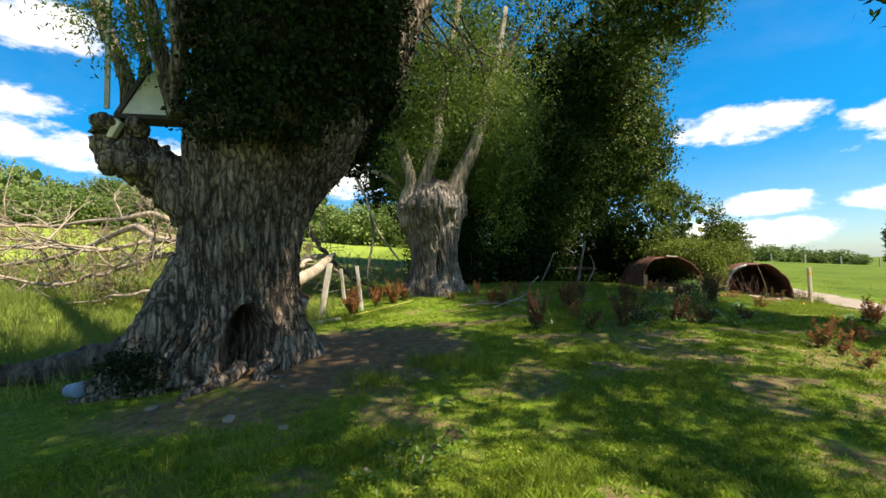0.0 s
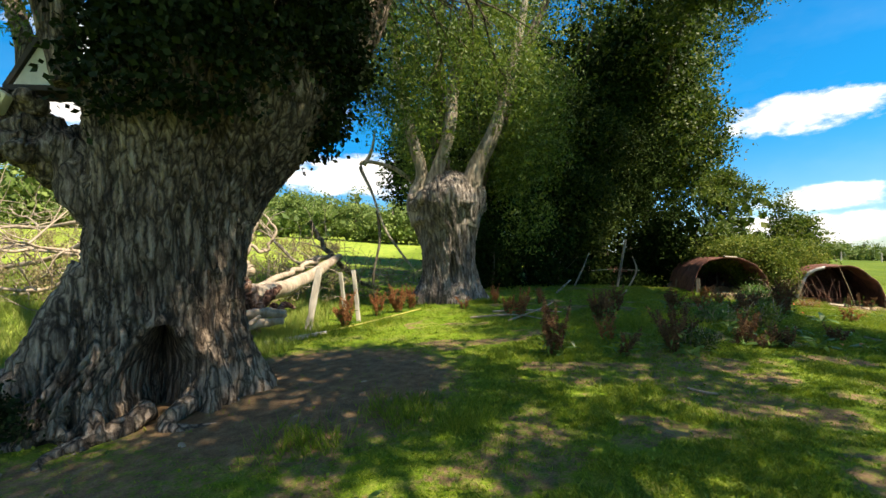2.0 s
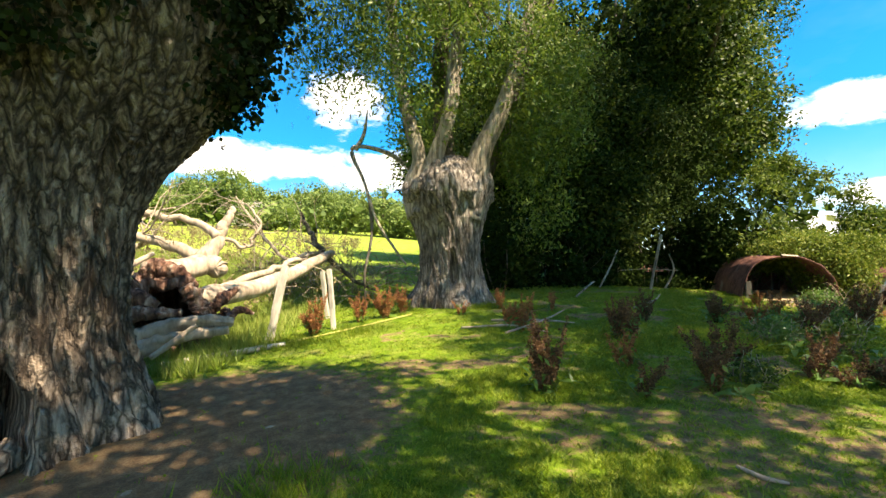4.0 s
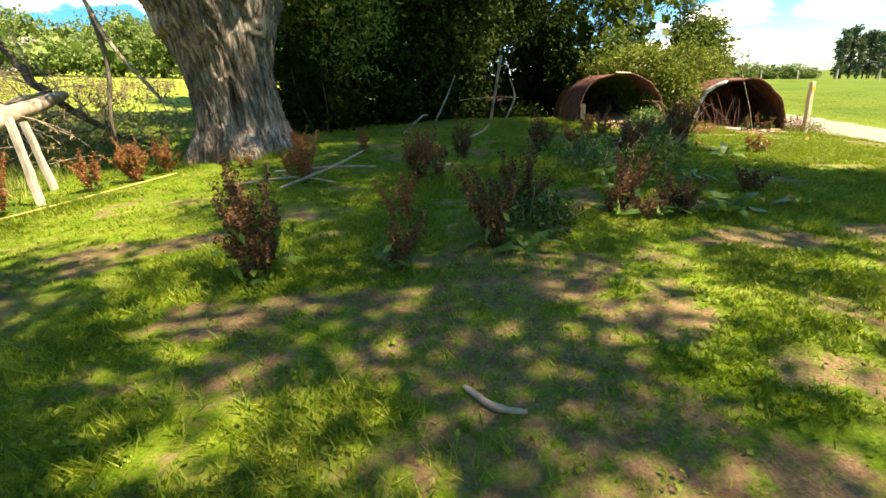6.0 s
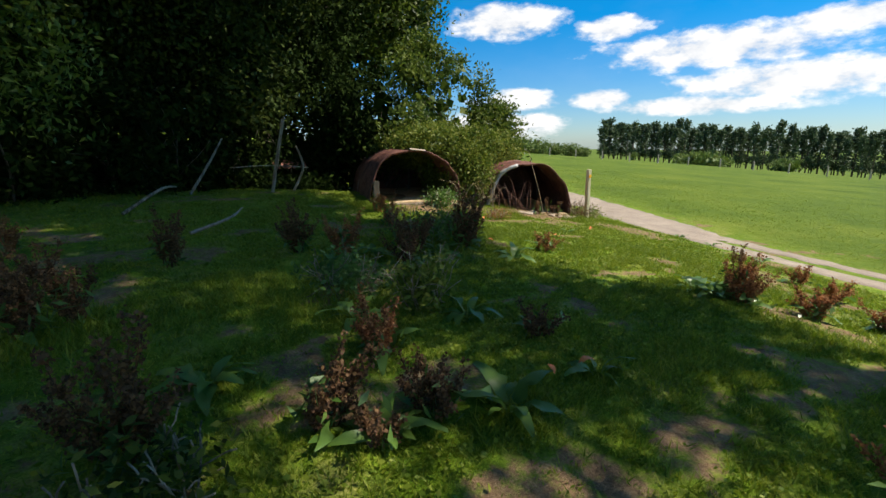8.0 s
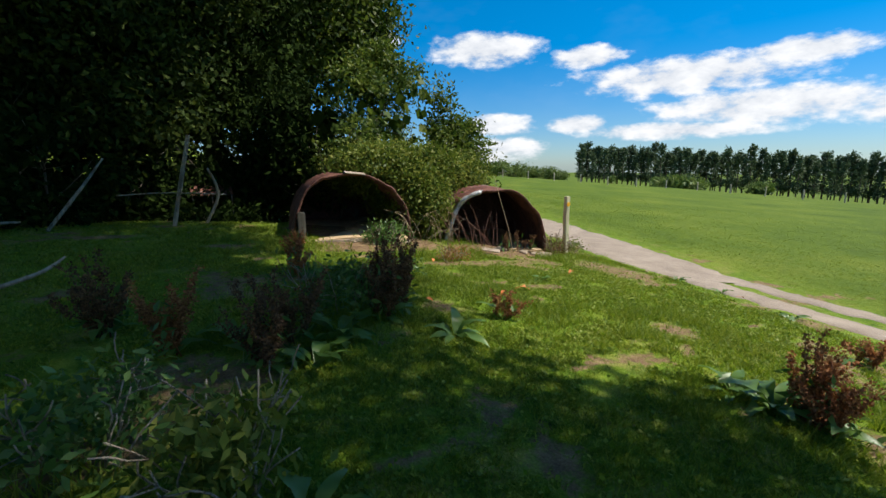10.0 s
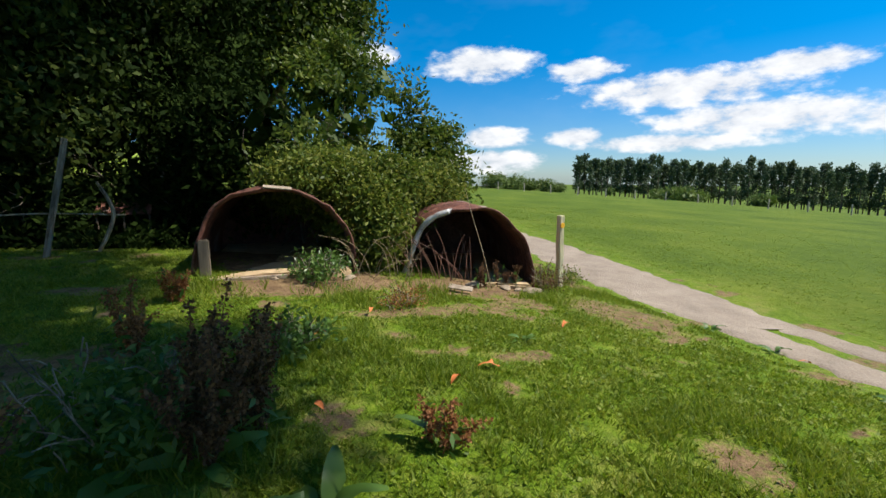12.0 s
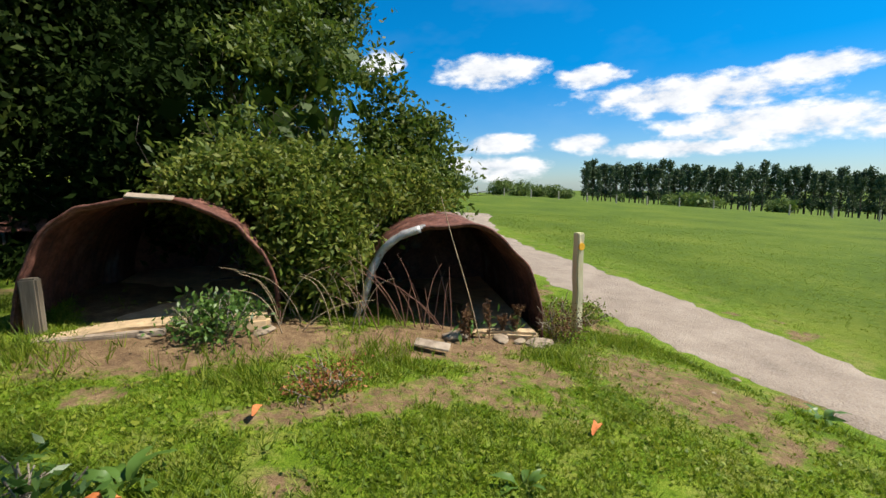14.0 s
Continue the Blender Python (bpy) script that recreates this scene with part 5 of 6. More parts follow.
    mesh("brushwood", V - o, F, BARK_LIMB, t, "tangle of grey-brown dead branches")["kind"] = "stuff"
    # dead leaves that hang in bunches
    C = np.vstack([np.column_stack([rng.uniform(-11, -5.5, 150), rng.uniform(11, 13.5, 150), rng.uniform(0.6, 2.1, 150)]),
                   np.column_stack([rng.uniform(-6.5, -1.5, 120), rng.uniform(14.8, 17.5, 120), rng.uniform(0.5, 1.7, 120)])])
    P = (C[:, None] + rng.normal(size=(len(C), 12, 3)) * [0.05, 0.05, 0.12]).reshape(-1, 3)
    V, F = leaf_quads(rng, P, 0.11, 0.3, 1.6)
    mesh("dead_leaves", V - o, F, DRYLEAF, t, "bunches of brown withered leaves")["kind"] = "stuff"
    return t


build_fallen_tree()


def build_log(name, P, mat, label, category="log", rough=0.35, seed=0, sides=20):
    t = thing(name, P[0][0], P[0][1], None, label, category)
    limb("stem", [(x, y, gz(x, y) + z, r) for x, y, z, r in P], mat, t, sides, 40, rough, seed)
    return t


build_log("fallen_log", [(-6.9, 6.5, 0.10, 0.10), (-6.2, 6.75, 0.16, 0.18), (-5.5, 7.1, 0.22, 0.23), (-4.8, 7.6, 0.3, 0.28)], BARK_DARK, "dark rotting log lying at the foot of the old pollard", "log", 0.6, 3, 30)
build_log("edging_pole", [(-4.2, 9.1, 0.04, 0.05), (-3.4, 9.7, 0.05, 0.05), (-2.4, 10.5, 0.05, 0.04)], POSTWOOD, "grey pole lying along the edge of the soil", "pole", 0.2, 5, 10)
build_log("yellow_hose", [(-2.7, 10.4, 0.04, 0.012), (-2.0, 11.3, 0.04, 0.012), (-1.4, 12.3, 0.04, 0.012), (-0.9, 13.2, 0.04, 0.012)], plain_mat("yellow_plastic", (0.42, 0.37, 0.10), 0.5, 0.15), "thin yellow hose lying along the fence line", "hose", 0.05, 6, 8)


# ---- distance ----
def build_far_tree(seed, x, y, height, r, clusters=150, mat=None, label="rounded green hedgerow tree across the meadow", group="hedgerow trees", name="hedgerow_tree"):
    rng = np.random.default_rng(seed)
    g = gz(x, y)
    t = thing(name, x, y, g, label, "tree", group)
    limb("trunk", [(x, y, g - 0.5, r * 0.09), (x, y, g + height * 0.5, r * 0.06), (x, y, g + height * 0.85, r * 0.02)], BARK_DARK, t, 8, 8, 0.1, seed)
    blobs = [(x, y, g + height * 0.42, r, r, height * 0.58, 2)]
    for k in range(5):
        a = k * 1.3 + seed
        blobs.append((x + 0.55 * r * math.cos(a), y + 0.55 * r * math.sin(a), g + height * rng.uniform(0.15, 0.7), r * 0.6, r * 0.6, height * 0.3, 1))
    crown(rng, blobs, int(clusters * 1.4), 15, r * 0.11, r * 0.085, mat or LEAF_FAR, t, 0.7, 0.1, 0.7)
    heart(rng, blobs, 170, r * 0.34, mat or LEAF_FAR, t)
    return t


_rng = np.random.default_rng(77)
for k in range(40):
    az = radians(-64 + 1.55 * k)
    d = 60 + 8 * math.sin(k * 2.1) + (k % 3) * 14
    build_far_tree(100 + k, 2 + d * math.sin(az), 4 + d * math.cos(az), float(_rng.uniform(3.2, 8.4)), float(_rng.uniform(2.4, 4.6)), 230)
for k in range(24):
    az = radians(-68 + 2.7 * k)
    d = 118 + 8 * math.sin(k * 1.3)
    build_far_tree(160 + k, 2 + d * math.sin(az), 4 + d * math.cos(az), float(_rng.uniform(6.5, 10.5)), float(_rng.uniform(5, 7.5)), 170, LEAF_FAR, "wooded hillside tree beyond the meadow", "hillside trees", "hillside_tree")
for az, d, hh, r in [(24, 95, 7, 5), (27.5, 90, 6, 4.5), (30, 92, 5.5, 3.5), (35.3, 120, 5.4, 4.2), (37.8, 124, 5.6, 4.5), (39.9, 128, 4.6, 3.6), (41.8, 128, 4.8, 3.2), (43.2, 130, 4.2, 3.0)]:
    build_far_tree(int(az * 10), 8.7 + d * math.sin(radians(az)), 11.8 + d * math.cos(radians(az)), hh - 0.9, r * 0.8, 170, LEAF_FAR, "dark tree on the crest of the field", "crest trees", "crest_tree")
for az, d, hh, r in [(56.3, 76, 2.0, 3.2), (58.0, 78, 1.8, 2.6), (64.8, 74, 1.9, 1.9), (49.4, 74, 1.5, 0.7)]:
    build_far_tree(int(az * 10), 8.7 + d * math.sin(radians(az)), 11.8 + d * math.cos(radians(az)), hh, r, 90, LEAF_FAR, "low rounded bush in the green field", "field bushes", "field_bush")


def build_poplar(seed):
    rng = np.random.default_rng(seed)
    t = thing("poplar_tree", 0, 0, 0, "slim grey-green poplar in a long planted row", "tree", "row of poplars")
    h = 13.0
    limb("trunk", [(0, 0, -1.0, 0.2), (0, 0, 4, 0.16), (0.1, 0, 9, 0.1), (0, 0, h - 0.6, 0.03)], BARK_DARK, t, 7, 10, 0.1, seed)
    blobs = [(rng.normal() * 0.25, rng.normal() * 0.25, 3.4 + 1.3 * k, 1.45 - 0.08 * k + rng.uniform(-0.2, 0.3), 1.4 - 0.08 * k, 1.6, 1) for k in range(8)]
    crown(rng, blobs, 190, 9, 0.34, 0.66, LEAF_POPLAR, t, 0.6, -0.3, 0.2)
    return t


pops = [build_poplar(s) for s in (61, 62, 63)]
for k in range(118):
    az = 45.3 + 0.29 * k + 0.14 * math.sin(k * 2.7)
    d = 148 + 4 * math.sin(k * 1.7) + (k % 2) * 6
    x, y = 8.7 + d * math.sin(radians(az)), 11.8 + d * math.cos(radians(az))
    s = 0.76 + 0.15 * math.sin(k * 0.37) * math.sin(k * 1.9) + 0.04 * (k % 3)
    base = 1.5 + d * math.tan(radians(-1.7 - 0.065 * (az - 45)))
    m4 = pose(x, y, min(base, gz(x, y)) if base < gz(x, y) else gz(x, y), 0, 0, k * 47)
    src = pops[k % 3]
    src.scale = (s, s, s)
    (copy_thing(src, m4) if k >= 3 else None)
    if k < 3:
        src.location, src.rotation_euler = m4.translation, m4.to_euler()


def build_far_house():
    x, y = -37.0, 62.0
    t = thing("farmhouse", x, y, gz(x, y), "distant low farmhouse with pale walls and grey roof among trees", "house")
    t.scale = (0.62, 0.62, 0.62)
    part("wall", box_bm(0, 0, 1.8, 9, 5, 4.0, 0.03), plain_mat("pale_render", (0.6, 0.55, 0.5), 0.9, 0.15, 3), t)
    bm = bmesh.new()
    vs = [bm.verts.new(c) for c in ((-4.8, -2.9, 3.7), (4.8, -2.9, 3.7), (4.8, 2.9, 3.7), (-4.8, 2.9, 3.7), (-4.8, 0, 5.4), (4.8, 0, 5.4))]
    for f in ((0, 1, 5, 4), (2, 3, 4, 5), (1, 2, 5), (3, 0, 4), (3, 2, 1, 0)):
        bm.faces.new([vs[i] for i in f])
    part("roof", bm, plain_mat("slate_roof", (0.24, 0.22, 0.21), 0.8, 0.2, 3), t)
    for wx in (-3, -1, 1.2, 3.2):
        part("window", box_bm(wx, -2.52, 2.4, 0.9, 0.06, 1.1, 0.02), plain_mat("dark_glass", (0.05, 0.06, 0.07), 0.2, 0.1), t)


build_far_house()


# ---- hut in the old pollard ----
def build_tree_house():
    x, y, z = -4.5, 6.35, 3.66
    t = thing("tree_house", x, y, z, "small weathered tree house of pale boards wedged in the boughs", "tree house")
    t.scale = (0.8, 0.8, 0.85)
    dark = plain_mat("dark_timber", (0.045, 0.038, 0.032), 0.9, 0.3)
    pale = plain_mat("faded_board", (0.62, 0.60, 0.52), 0.8, 0.15, 5)

    def slab(name, pts, thick, mat, label=""):
        bm = bmesh.new()
        a = [bm.verts.new((p[0], p[1], p[2])) for p in pts]
        b = [bm.verts.new((p[0], p[1] + thick, p[2])) for p in pts]
        n = len(pts)
        bm.faces.new(a), bm.faces.new(b[::-1])
        for k in range(n):
            bm.faces.new((a[k], b[k], b[(k + 1) % n], a[(k + 1) % n]))
        bmesh.ops.recalc_face_normals(bm, faces=bm.faces[:])
        bmesh.ops.bevel(bm, geom=bm.edges[:], offset=0.006, segments=1, affect="EDGES")
        return part(name, bm, mat, t, label)
    slab("gable_panel", [(0.02, 0, 0.05), (0.86, 0.25, 0.05), (0.80, 0.25, 0.86), (0.42, 0.1, 0.74)], 0.03, pale, "pale gable panel")
    slab("side_panel", [(0.95, 0.3, 0.55), (1.5, 0.6, 0.5), (1.5, 0.6, 1.25), (1.05, 0.35, 1.2)], 0.03, pale, "pale side panel")
    slab("floor_beam", [(-0.08, -0.06, -0.03), (0.95, 0.2, -0.03), (0.95, 0.2, 0.045), (-0.08, -0.06, 0.045)], 0.5, dark, "dark floor beam")
    slab("rafter", [(-0.10, -0.05, 0.03), (0.0, -0.05, 0.03), (0.50, 0.05, 0.82), (0.42, 0.05, 0.86)], 0.06, dark, "dark sloping rafter")
    slab("rafter", [(-0.02, 0.1, 0.32), (0.03, 0.1, 0.28), (0.55, 0.2, 0.80), (0.48, 0.2, 0.86)], 0.06, POSTWOOD)
    slab("upright_plank", [(-0.21, -0.12, 0.1), (-0.12, -0.12, 0.1), (-0.06, -0.1, 2.6), (-0.16, -0.1, 2.6)], 0.035, POSTWOOD, "long grey upright plank")
    slab("wedge", [(-0.12, -0.2, -0.38), (-0.02, -0.2, -0.40), (0.14, -0.2, -0.16), (0.04, -0.2, -0.08)], 0.12, WAYWOOD, "sawn timber wedge")
    return t


build_tree_house()


# ---- weeds ----
def leaf_blade(length, width, curl, seed):
    """A long wavy dock leaf with a midrib fold, base at the origin, running along +x."""
    r = np.random.default_rng(seed)
    n = 8
    s = np.linspace(0, 1, n)
    w = width * np.sin(np.pi * np.clip(s, 0.03, 0.97)) ** 0.7
    x = length * s
    z = curl * length * (0.75 * s - 1.0 * s ** 2)
    V, F = [], []
    for k in range(n):
        for m, f in ((-1, 0.10), (0, 0), (1, 0.10)):
            V.append((x[k], m * w[k] / 2, z[k] + f * w[k] + 0.12 * width * r.normal() * abs(m)))
    for k in range(n - 1):
        for m in (0, 1):
            a = k * 3 + m
            F.append((a, a + 3, a + 4, a + 1))
    me = mesh("leaf", np.array(V), np.array(F), LEAF_DOCK)
    data = me.data
    bpy.data.objects.remove(me)
    return data


LEAVES = [leaf_blade(0.34, 0.11, 1.0, 1), leaf_blade(0.28, 0.10, 0.7, 2), leaf_blade(0.40, 0.13, 0.85, 3)]


def build_dock(seed, x, y, height, stalks, leaves, seeds=SEED_RUST, spread=0.16, leaf_scale=1.0, label="", name="dock_plant"):
    rng = np.random.default_rng(seed)
    t = thing(name, x, y, gz(x, y) - 0.01, label or ("dried dock plant with rusty-red seed heads" if seeds is SEED_RUST else "dark brown withered dock plant in the grass"), "weed", "dock plants")
    st, sd = [], []
    for k in range(stalks):
        a = rng.uniform(0, 6.28)
        h = height * rng.uniform(0.42, 1.12)
        lean = spread * rng.uniform(0.05, 1.5)
        P = []
        for s in np.linspace(0, 1, 6):
            P.append([0.05 * math.cos(a) + lean * math.cos(a) * s ** 1.4 + 0.012 * rng.normal(), 0.05 * math.sin(a) + lean * math.sin(a) * s ** 1.4 + 0.012 * rng.normal(), h * s, 0.006 * (1 - 0.7 * s)])
        st.append(tube(P, 4))
        Pn = smooth_path(P, 60)[10:, :3]
        for b in range(5):
            q = Pn[int(rng.integers(0, 30))]
            ba, bl = rng.uniform(0, 6.28), rng.uniform(0.06, 0.2) * height / 0.6
            e = q + [bl * 0.55 * math.cos(ba), bl * 0.55 * math.sin(ba), bl]
            st.append(tube([[*q, 0.003], [*((q + e) / 2 + [0.01, 0, -0.01]), 0.0025], [*e, 0.0015]], 3))
            Pn = np.vstack([Pn, q + (e - q) * np.linspace(0.2, 1, 12)[:, None]])
        m = rng.integers(0, len(Pn), int(400 * height / 0.6))
        sd.append(leaf_quads(rng, Pn[m] + rng.normal(size=(len(m), 3)) * 0.012, 0.023, 0.75, 0.2))
    if stalks:
        V, F = join(st)
        mesh("stem", V, F, seeds, t)
        m = int(10 * stalks * height)
        P = np.stack([rng.normal(size=m) * spread * 0.45, rng.normal(size=m) * spread * 0.45, rng.uniform(0.02, 0.6, m) * height], -1)
        V, F = leaf_quads(rng, P, 0.11, 0.3, 0.1)
        mesh("stalk_foliage", V, F, LEAF_DOCK, t, "green leaves along the stalks")
        V, F = join(sd)
        mesh("seed_head", V, F, seeds, t)["kind"] = "stuff"
    for k in range(leaves):
        ob = new("leaf", LEAVES[int(rng.integers(3))])
        ob.parent = t
        a = k * 2.4 + rng.uniform(-0.4, 0.4)
        s = rng.uniform(0.65, 1.15) * leaf_scale
        ob.matrix_basis = Matrix.Translation((0.03 * math.cos(a), 0.03 * math.sin(a), 0.02)) @ Euler((rng.normal() * 0.3, rng.uniform(-0.75, -0.1), a)).to_matrix().to_4x4() @ Matrix.Scale(float(s), 4)
    return t


def build_leafy_weed(seed, x, y, r, h, mat, label, size=0.06, n=60, name="leafy_weed"):
    rng = np.random.default_rng(seed)
    t = thing(name, x, y, gz(x, y) - 0.01, label, "weed")
    o = np.array(t.location)
    P = foliage_points(rng, [(x, y, o[2] + h * 0.5, r, r, h * 0.55, 1)], n, 12, 0.07, 0.15)
    P = P[P[:, 2] > o[2] + 0.01]
    V, F = leaf_quads(rng, P, size, 0.42, 0.1)
    mesh("foliage", V - o, F, mat, t)
    tw = []
    for k in range(9):
        a = rng.uniform(0, 6.28)
        tw += twig_spray(rng, (x + 0.4 * r * math.cos(a), y + 0.4 * r * math.sin(a), o[2]), (0.5 * math.cos(a), 0.5 * math.sin(a), 1.2), h * 1.05, 0.006, 1)
    V, F = join(tw)
    mesh("stem_tangle", V - o, F, BARK_LIMB, t)["kind"] = "stuff"
    return t


DOCKS = [  # x, y, height, stalks, leaves, dark?
    (1.69, 8.37, 0.78, 13, 3, 1), (1.45, 11.48, 0.62, 6, 2, 0), (2.98, 11.0, 0.62, 10, 3, 1), (3.25, 11.2, 0.6, 4, 0, 1), (3.42, 8.62, 0.62, 7, 6, 1), (3.77, 9.3, 0.66, 6, 3, 1),
    (5.11, 12.83, 0.6, 7, 3, 1), (3.75, 12.61, 0.62, 6, 0, 1), (2.72, 9.46, 0.5, 3, 2, 0), (5.17, 9.88, 0.42, 6, 5, 0), (5.22, 9.1, 0.38, 6, 6, 1), (4.88, 9.0, 0.3, 3, 7, 1),
    (6.47, 9.77, 0.34, 4, 2, 1), (9.2, 9.76, 0.42, 6, 6, 0), (9.58, 9.3, 0.34, 5, 3, 0), (6.96, 7.67, 0.34, 5, 0, 0), (5.89, 7.11, 0.5, 4, 1, 0), (6.42, 12.2, 0.6, 5, 3, 1),
    (7.26, 12.49, 0.78, 9, 5, 1), (7.5, 12.7, 0.72, 7, 3, 1), (8.45, 12.2, 0.36, 3, 2, 0), (6.16, 11.83, 0.6, 6, 3, 1), (5.55, 12.22, 0.62, 5, 2, 0), (9.27, 9.93, 0.6, 6, 4, 0),
    (-2.27, 11.33, 0.72, 10, 1, 0), (-1.45, 13.02, 0.66, 10, 1, 0), (-1.85, 12.6, 0.6, 6, 1, 0), (-1.2, 13.6, 0.6, 7, 0, 0), (1.0, 13.9, 0.5, 6, 1, 0), (2.1, 13.7, 0.42, 4, 2, 0),
    (1.25, 11.9, 0.5, 4, 1, 0), (9.9, 8.8, 0.36, 5, 4, 0), (10.6, 9.6, 0.32, 5, 2, 0), (11.2, 10.2, 0.3, 4, 2, 0), (11.9, 9.2, 0.3, 4, 1, 0), (8.1, 7.9, 0.34, 5, 4, 1),
    (6.8, 14.2, 0.55, 4, 1, 0), (7.1, 15.6, 0.5, 4, 0, 0), (0.2, 13.2, 0.3, 3, 2, 0), (2.6, 8.3, 0.45, 3, 3, 1), (4.65, 9.2, 0.5, 4, 4, 1), (5.4, 5.9, 0.3, 2, 3, 0), (5.6, 6.5, 0.36, 3, 0, 0)]
for k, (x, y, h, ns, nl, dark) in enumerate(DOCKS):
    build_dock(200 + k, x, y, h, int(ns * 1.3) + 1, nl, SEED_DARK if dark else SEED_RUST, 0.12 + 0.12 * h, 0.8)
for k, (x, y, nl, s) in enumerate([(4.12, 9.85, 11, 1.0), (6.42, 9.1, 7, 0.85), (5.63, 8.97, 10, 0.9), (5.2, 10.5, 11, 1.0), (9.09, 10.29, 12, 0.95), (9.17, 10.05, 13, 1.1), (6.76, 12.16, 14, 1.15), (6.45, 11.7, 11, 1.1), (6.0, 12.4, 8, 1.0),
                                    (6.1, 10.3, 9, 0.9), (8.3, 14.2, 7, 0.8), (10.1, 13.5, 6, 0.5), (13.1, 13.4, 8, 0.6), (13.0, 12.6, 7, 0.55), (3.6, 8.45, 7, 1.0), (12.5, 11.4, 7, 0.6), (7.7, 11.9, 8, 0.9), (-0.1, 4.6, 6, 0.55)]):
    build_dock(300 + k, x, y, 0, 0, nl, LEAF_DOCK, 0.1, s * 0.8, "clump of broad green dock leaves", "dock_leaves")
build_leafy_weed(401, 5.82, 10.61, 0.28, 0.5, LEAF_BUSH, "yellow-green leafy weed clump", 0.07, 70)
build_leafy_weed(402, 5.3, 11.2, 0.45, 0.4, LEAF_DOCK, "green leafy weed clump in the shade", 0.07, 70)
build_leafy_weed(403, 8.75, 16.2, 0.42, 0.34, LEAF_DOCK, "green nettle clump before the rusty shelter", 0.07, 100, "nettle_clump")
build_leafy_weed(404, 6.9, 12.9, 0.5, 0.5, LEAF_DOCK, "green leafy weed clump in the shade", 0.07, 90)
build_leafy_weed(405, 12.25, 15.55, 0.26, 0.42, SEED_DARK, "brown withered bush by the pale-edged shelter", 0.035, 90)
build_leafy_weed(406, 9.4, 14.9, 0.25, 0.22, SEED_RUST, "low rusty-brown withered tuft", 0.035, 46)
build_leafy_weed(407, 7.9, 13.9, 0.4, 0.28, LEAF_DOCK, "low green weed clump", 0.07, 60)
build_leafy_weed(408, 3.9, 8.9, 0.35, 0.3, LEAF_WOOD, "low dark weed clump", 0.06, 46)
build_leafy_weed(409, -0.3, 3.6, 0.45, 0.08, LEAF_DOCK, "low tuft of green weeds", 0.05, 40)
build_leafy_weed(410, 13.3, 16.2, 0.3, 0.25, LEAF_BUSH, "green tuft at the foot of the waymark post", 0.05, 50)


# ---- bare canes and stems by the shelters ----
def build_cane(P, label, mat, name="bramble_cane"):
    t = thing(name, P[0][0], P[0][1], None, label, "cane")
    limb("stem", [(x, y, gz(x, y) + z, r) for x, y, z, r in P], mat, t, 6, 24, 0.1, 2)
    return t


CANE = plain_mat("red_brown_cane", (0.20, 0.10, 0.07), 0.7, 0.3)
PALECANE = plain_mat("pale_dry_cane", (0.36, 0.27, 0.17), 0.8, 0.35)
build_cane([(11.15, 15.55, 0, 0.006), (11.05, 15.62, 0.5, 0.006), (10.95, 15.75, 1.0, 0.005), (10.9, 15.9, 1.42, 0.003)], "long arching bramble cane across the shelter mouth", PALECANE)
_rng = np.random.default_rng(5)
for k in range(20):
    x, y = _rng.uniform(10.15, 11.1), _rng.uniform(15.85, 16.2)
    h, q = _rng.uniform(0.3, 0.85), _rng.normal() * 0.34
    build_cane([(x, y, 0, 0.006), (x + q * 0.3, y, h * 0.4, 0.005), (x + q * 0.7, y + 0.03, h * 0.75, 0.004), (x + q * 1.2, y + 0.04, h, 0.002)], "thin red-brown stem before the dark shelter mouth", CANE, "dry_stem")
for k in range(24):
    x, y = _rng.uniform(9.3, 10.2), _rng.uniform(15.95, 16.6)
    h, q = _rng.uniform(0.3, 0.85), _rng.normal() * 0.25
    build_cane([(x, y, 0, 0.006), (x + q * 0.3, y - 0.04, h * 0.45, 0.005), (x + q * 0.8, y - 0.07, h * 0.8, 0.003), (x + q * 1.5, y - 0.1, h * 0.95, 0.002)], "pale dry stem between the shelters", PALECANE, "dry_stem")
for k in range(8):
    x, y = _rng.uniform(10.9, 11.8), _rng.uniform(15.6, 15.9)
    h = _rng.uniform(0.3, 0.6)
    build_dock(500 + k, x, y, h, 1, 0, SEED_DARK, 0.04)


# ---- stones, sticks and litter ----
def build_stone(x, y, s, mat, seed, label, flat=0.55, name="stone", turn=0.0):
    bm = bmesh.new()
    bmesh.ops.create_icosphere(bm, subdivisions=3, radius=s)
    for v in bm.verts:
        d = 1 + 0.45 * noise.noise(v.co / s * 0.9 + Vector((seed * 3.3, 0, 0))) + 0.12 * noise.noise(v.co / s * 3 + Vector((0, seed, 0)))
        v.co = Vector((v.co.x * d * 1.25, v.co.y * d * 0.85, v.co.z * d * flat))
    me = bpy.data.meshes.new(name)
    bm.to_mesh(me)
    bm.free()
    me.materials.append(mat)
    ob = new(name, me)
    ob.location = (x, y, gz(x, y) + s * flat * 0.30)
    ob.rotation_euler = (0, 0, turn)
    return tagged(ob, label, "stone")


STONE = plain_mat("sandy_stone", (0.30, 0.235, 0.165), 0.9, 0.3, 9)
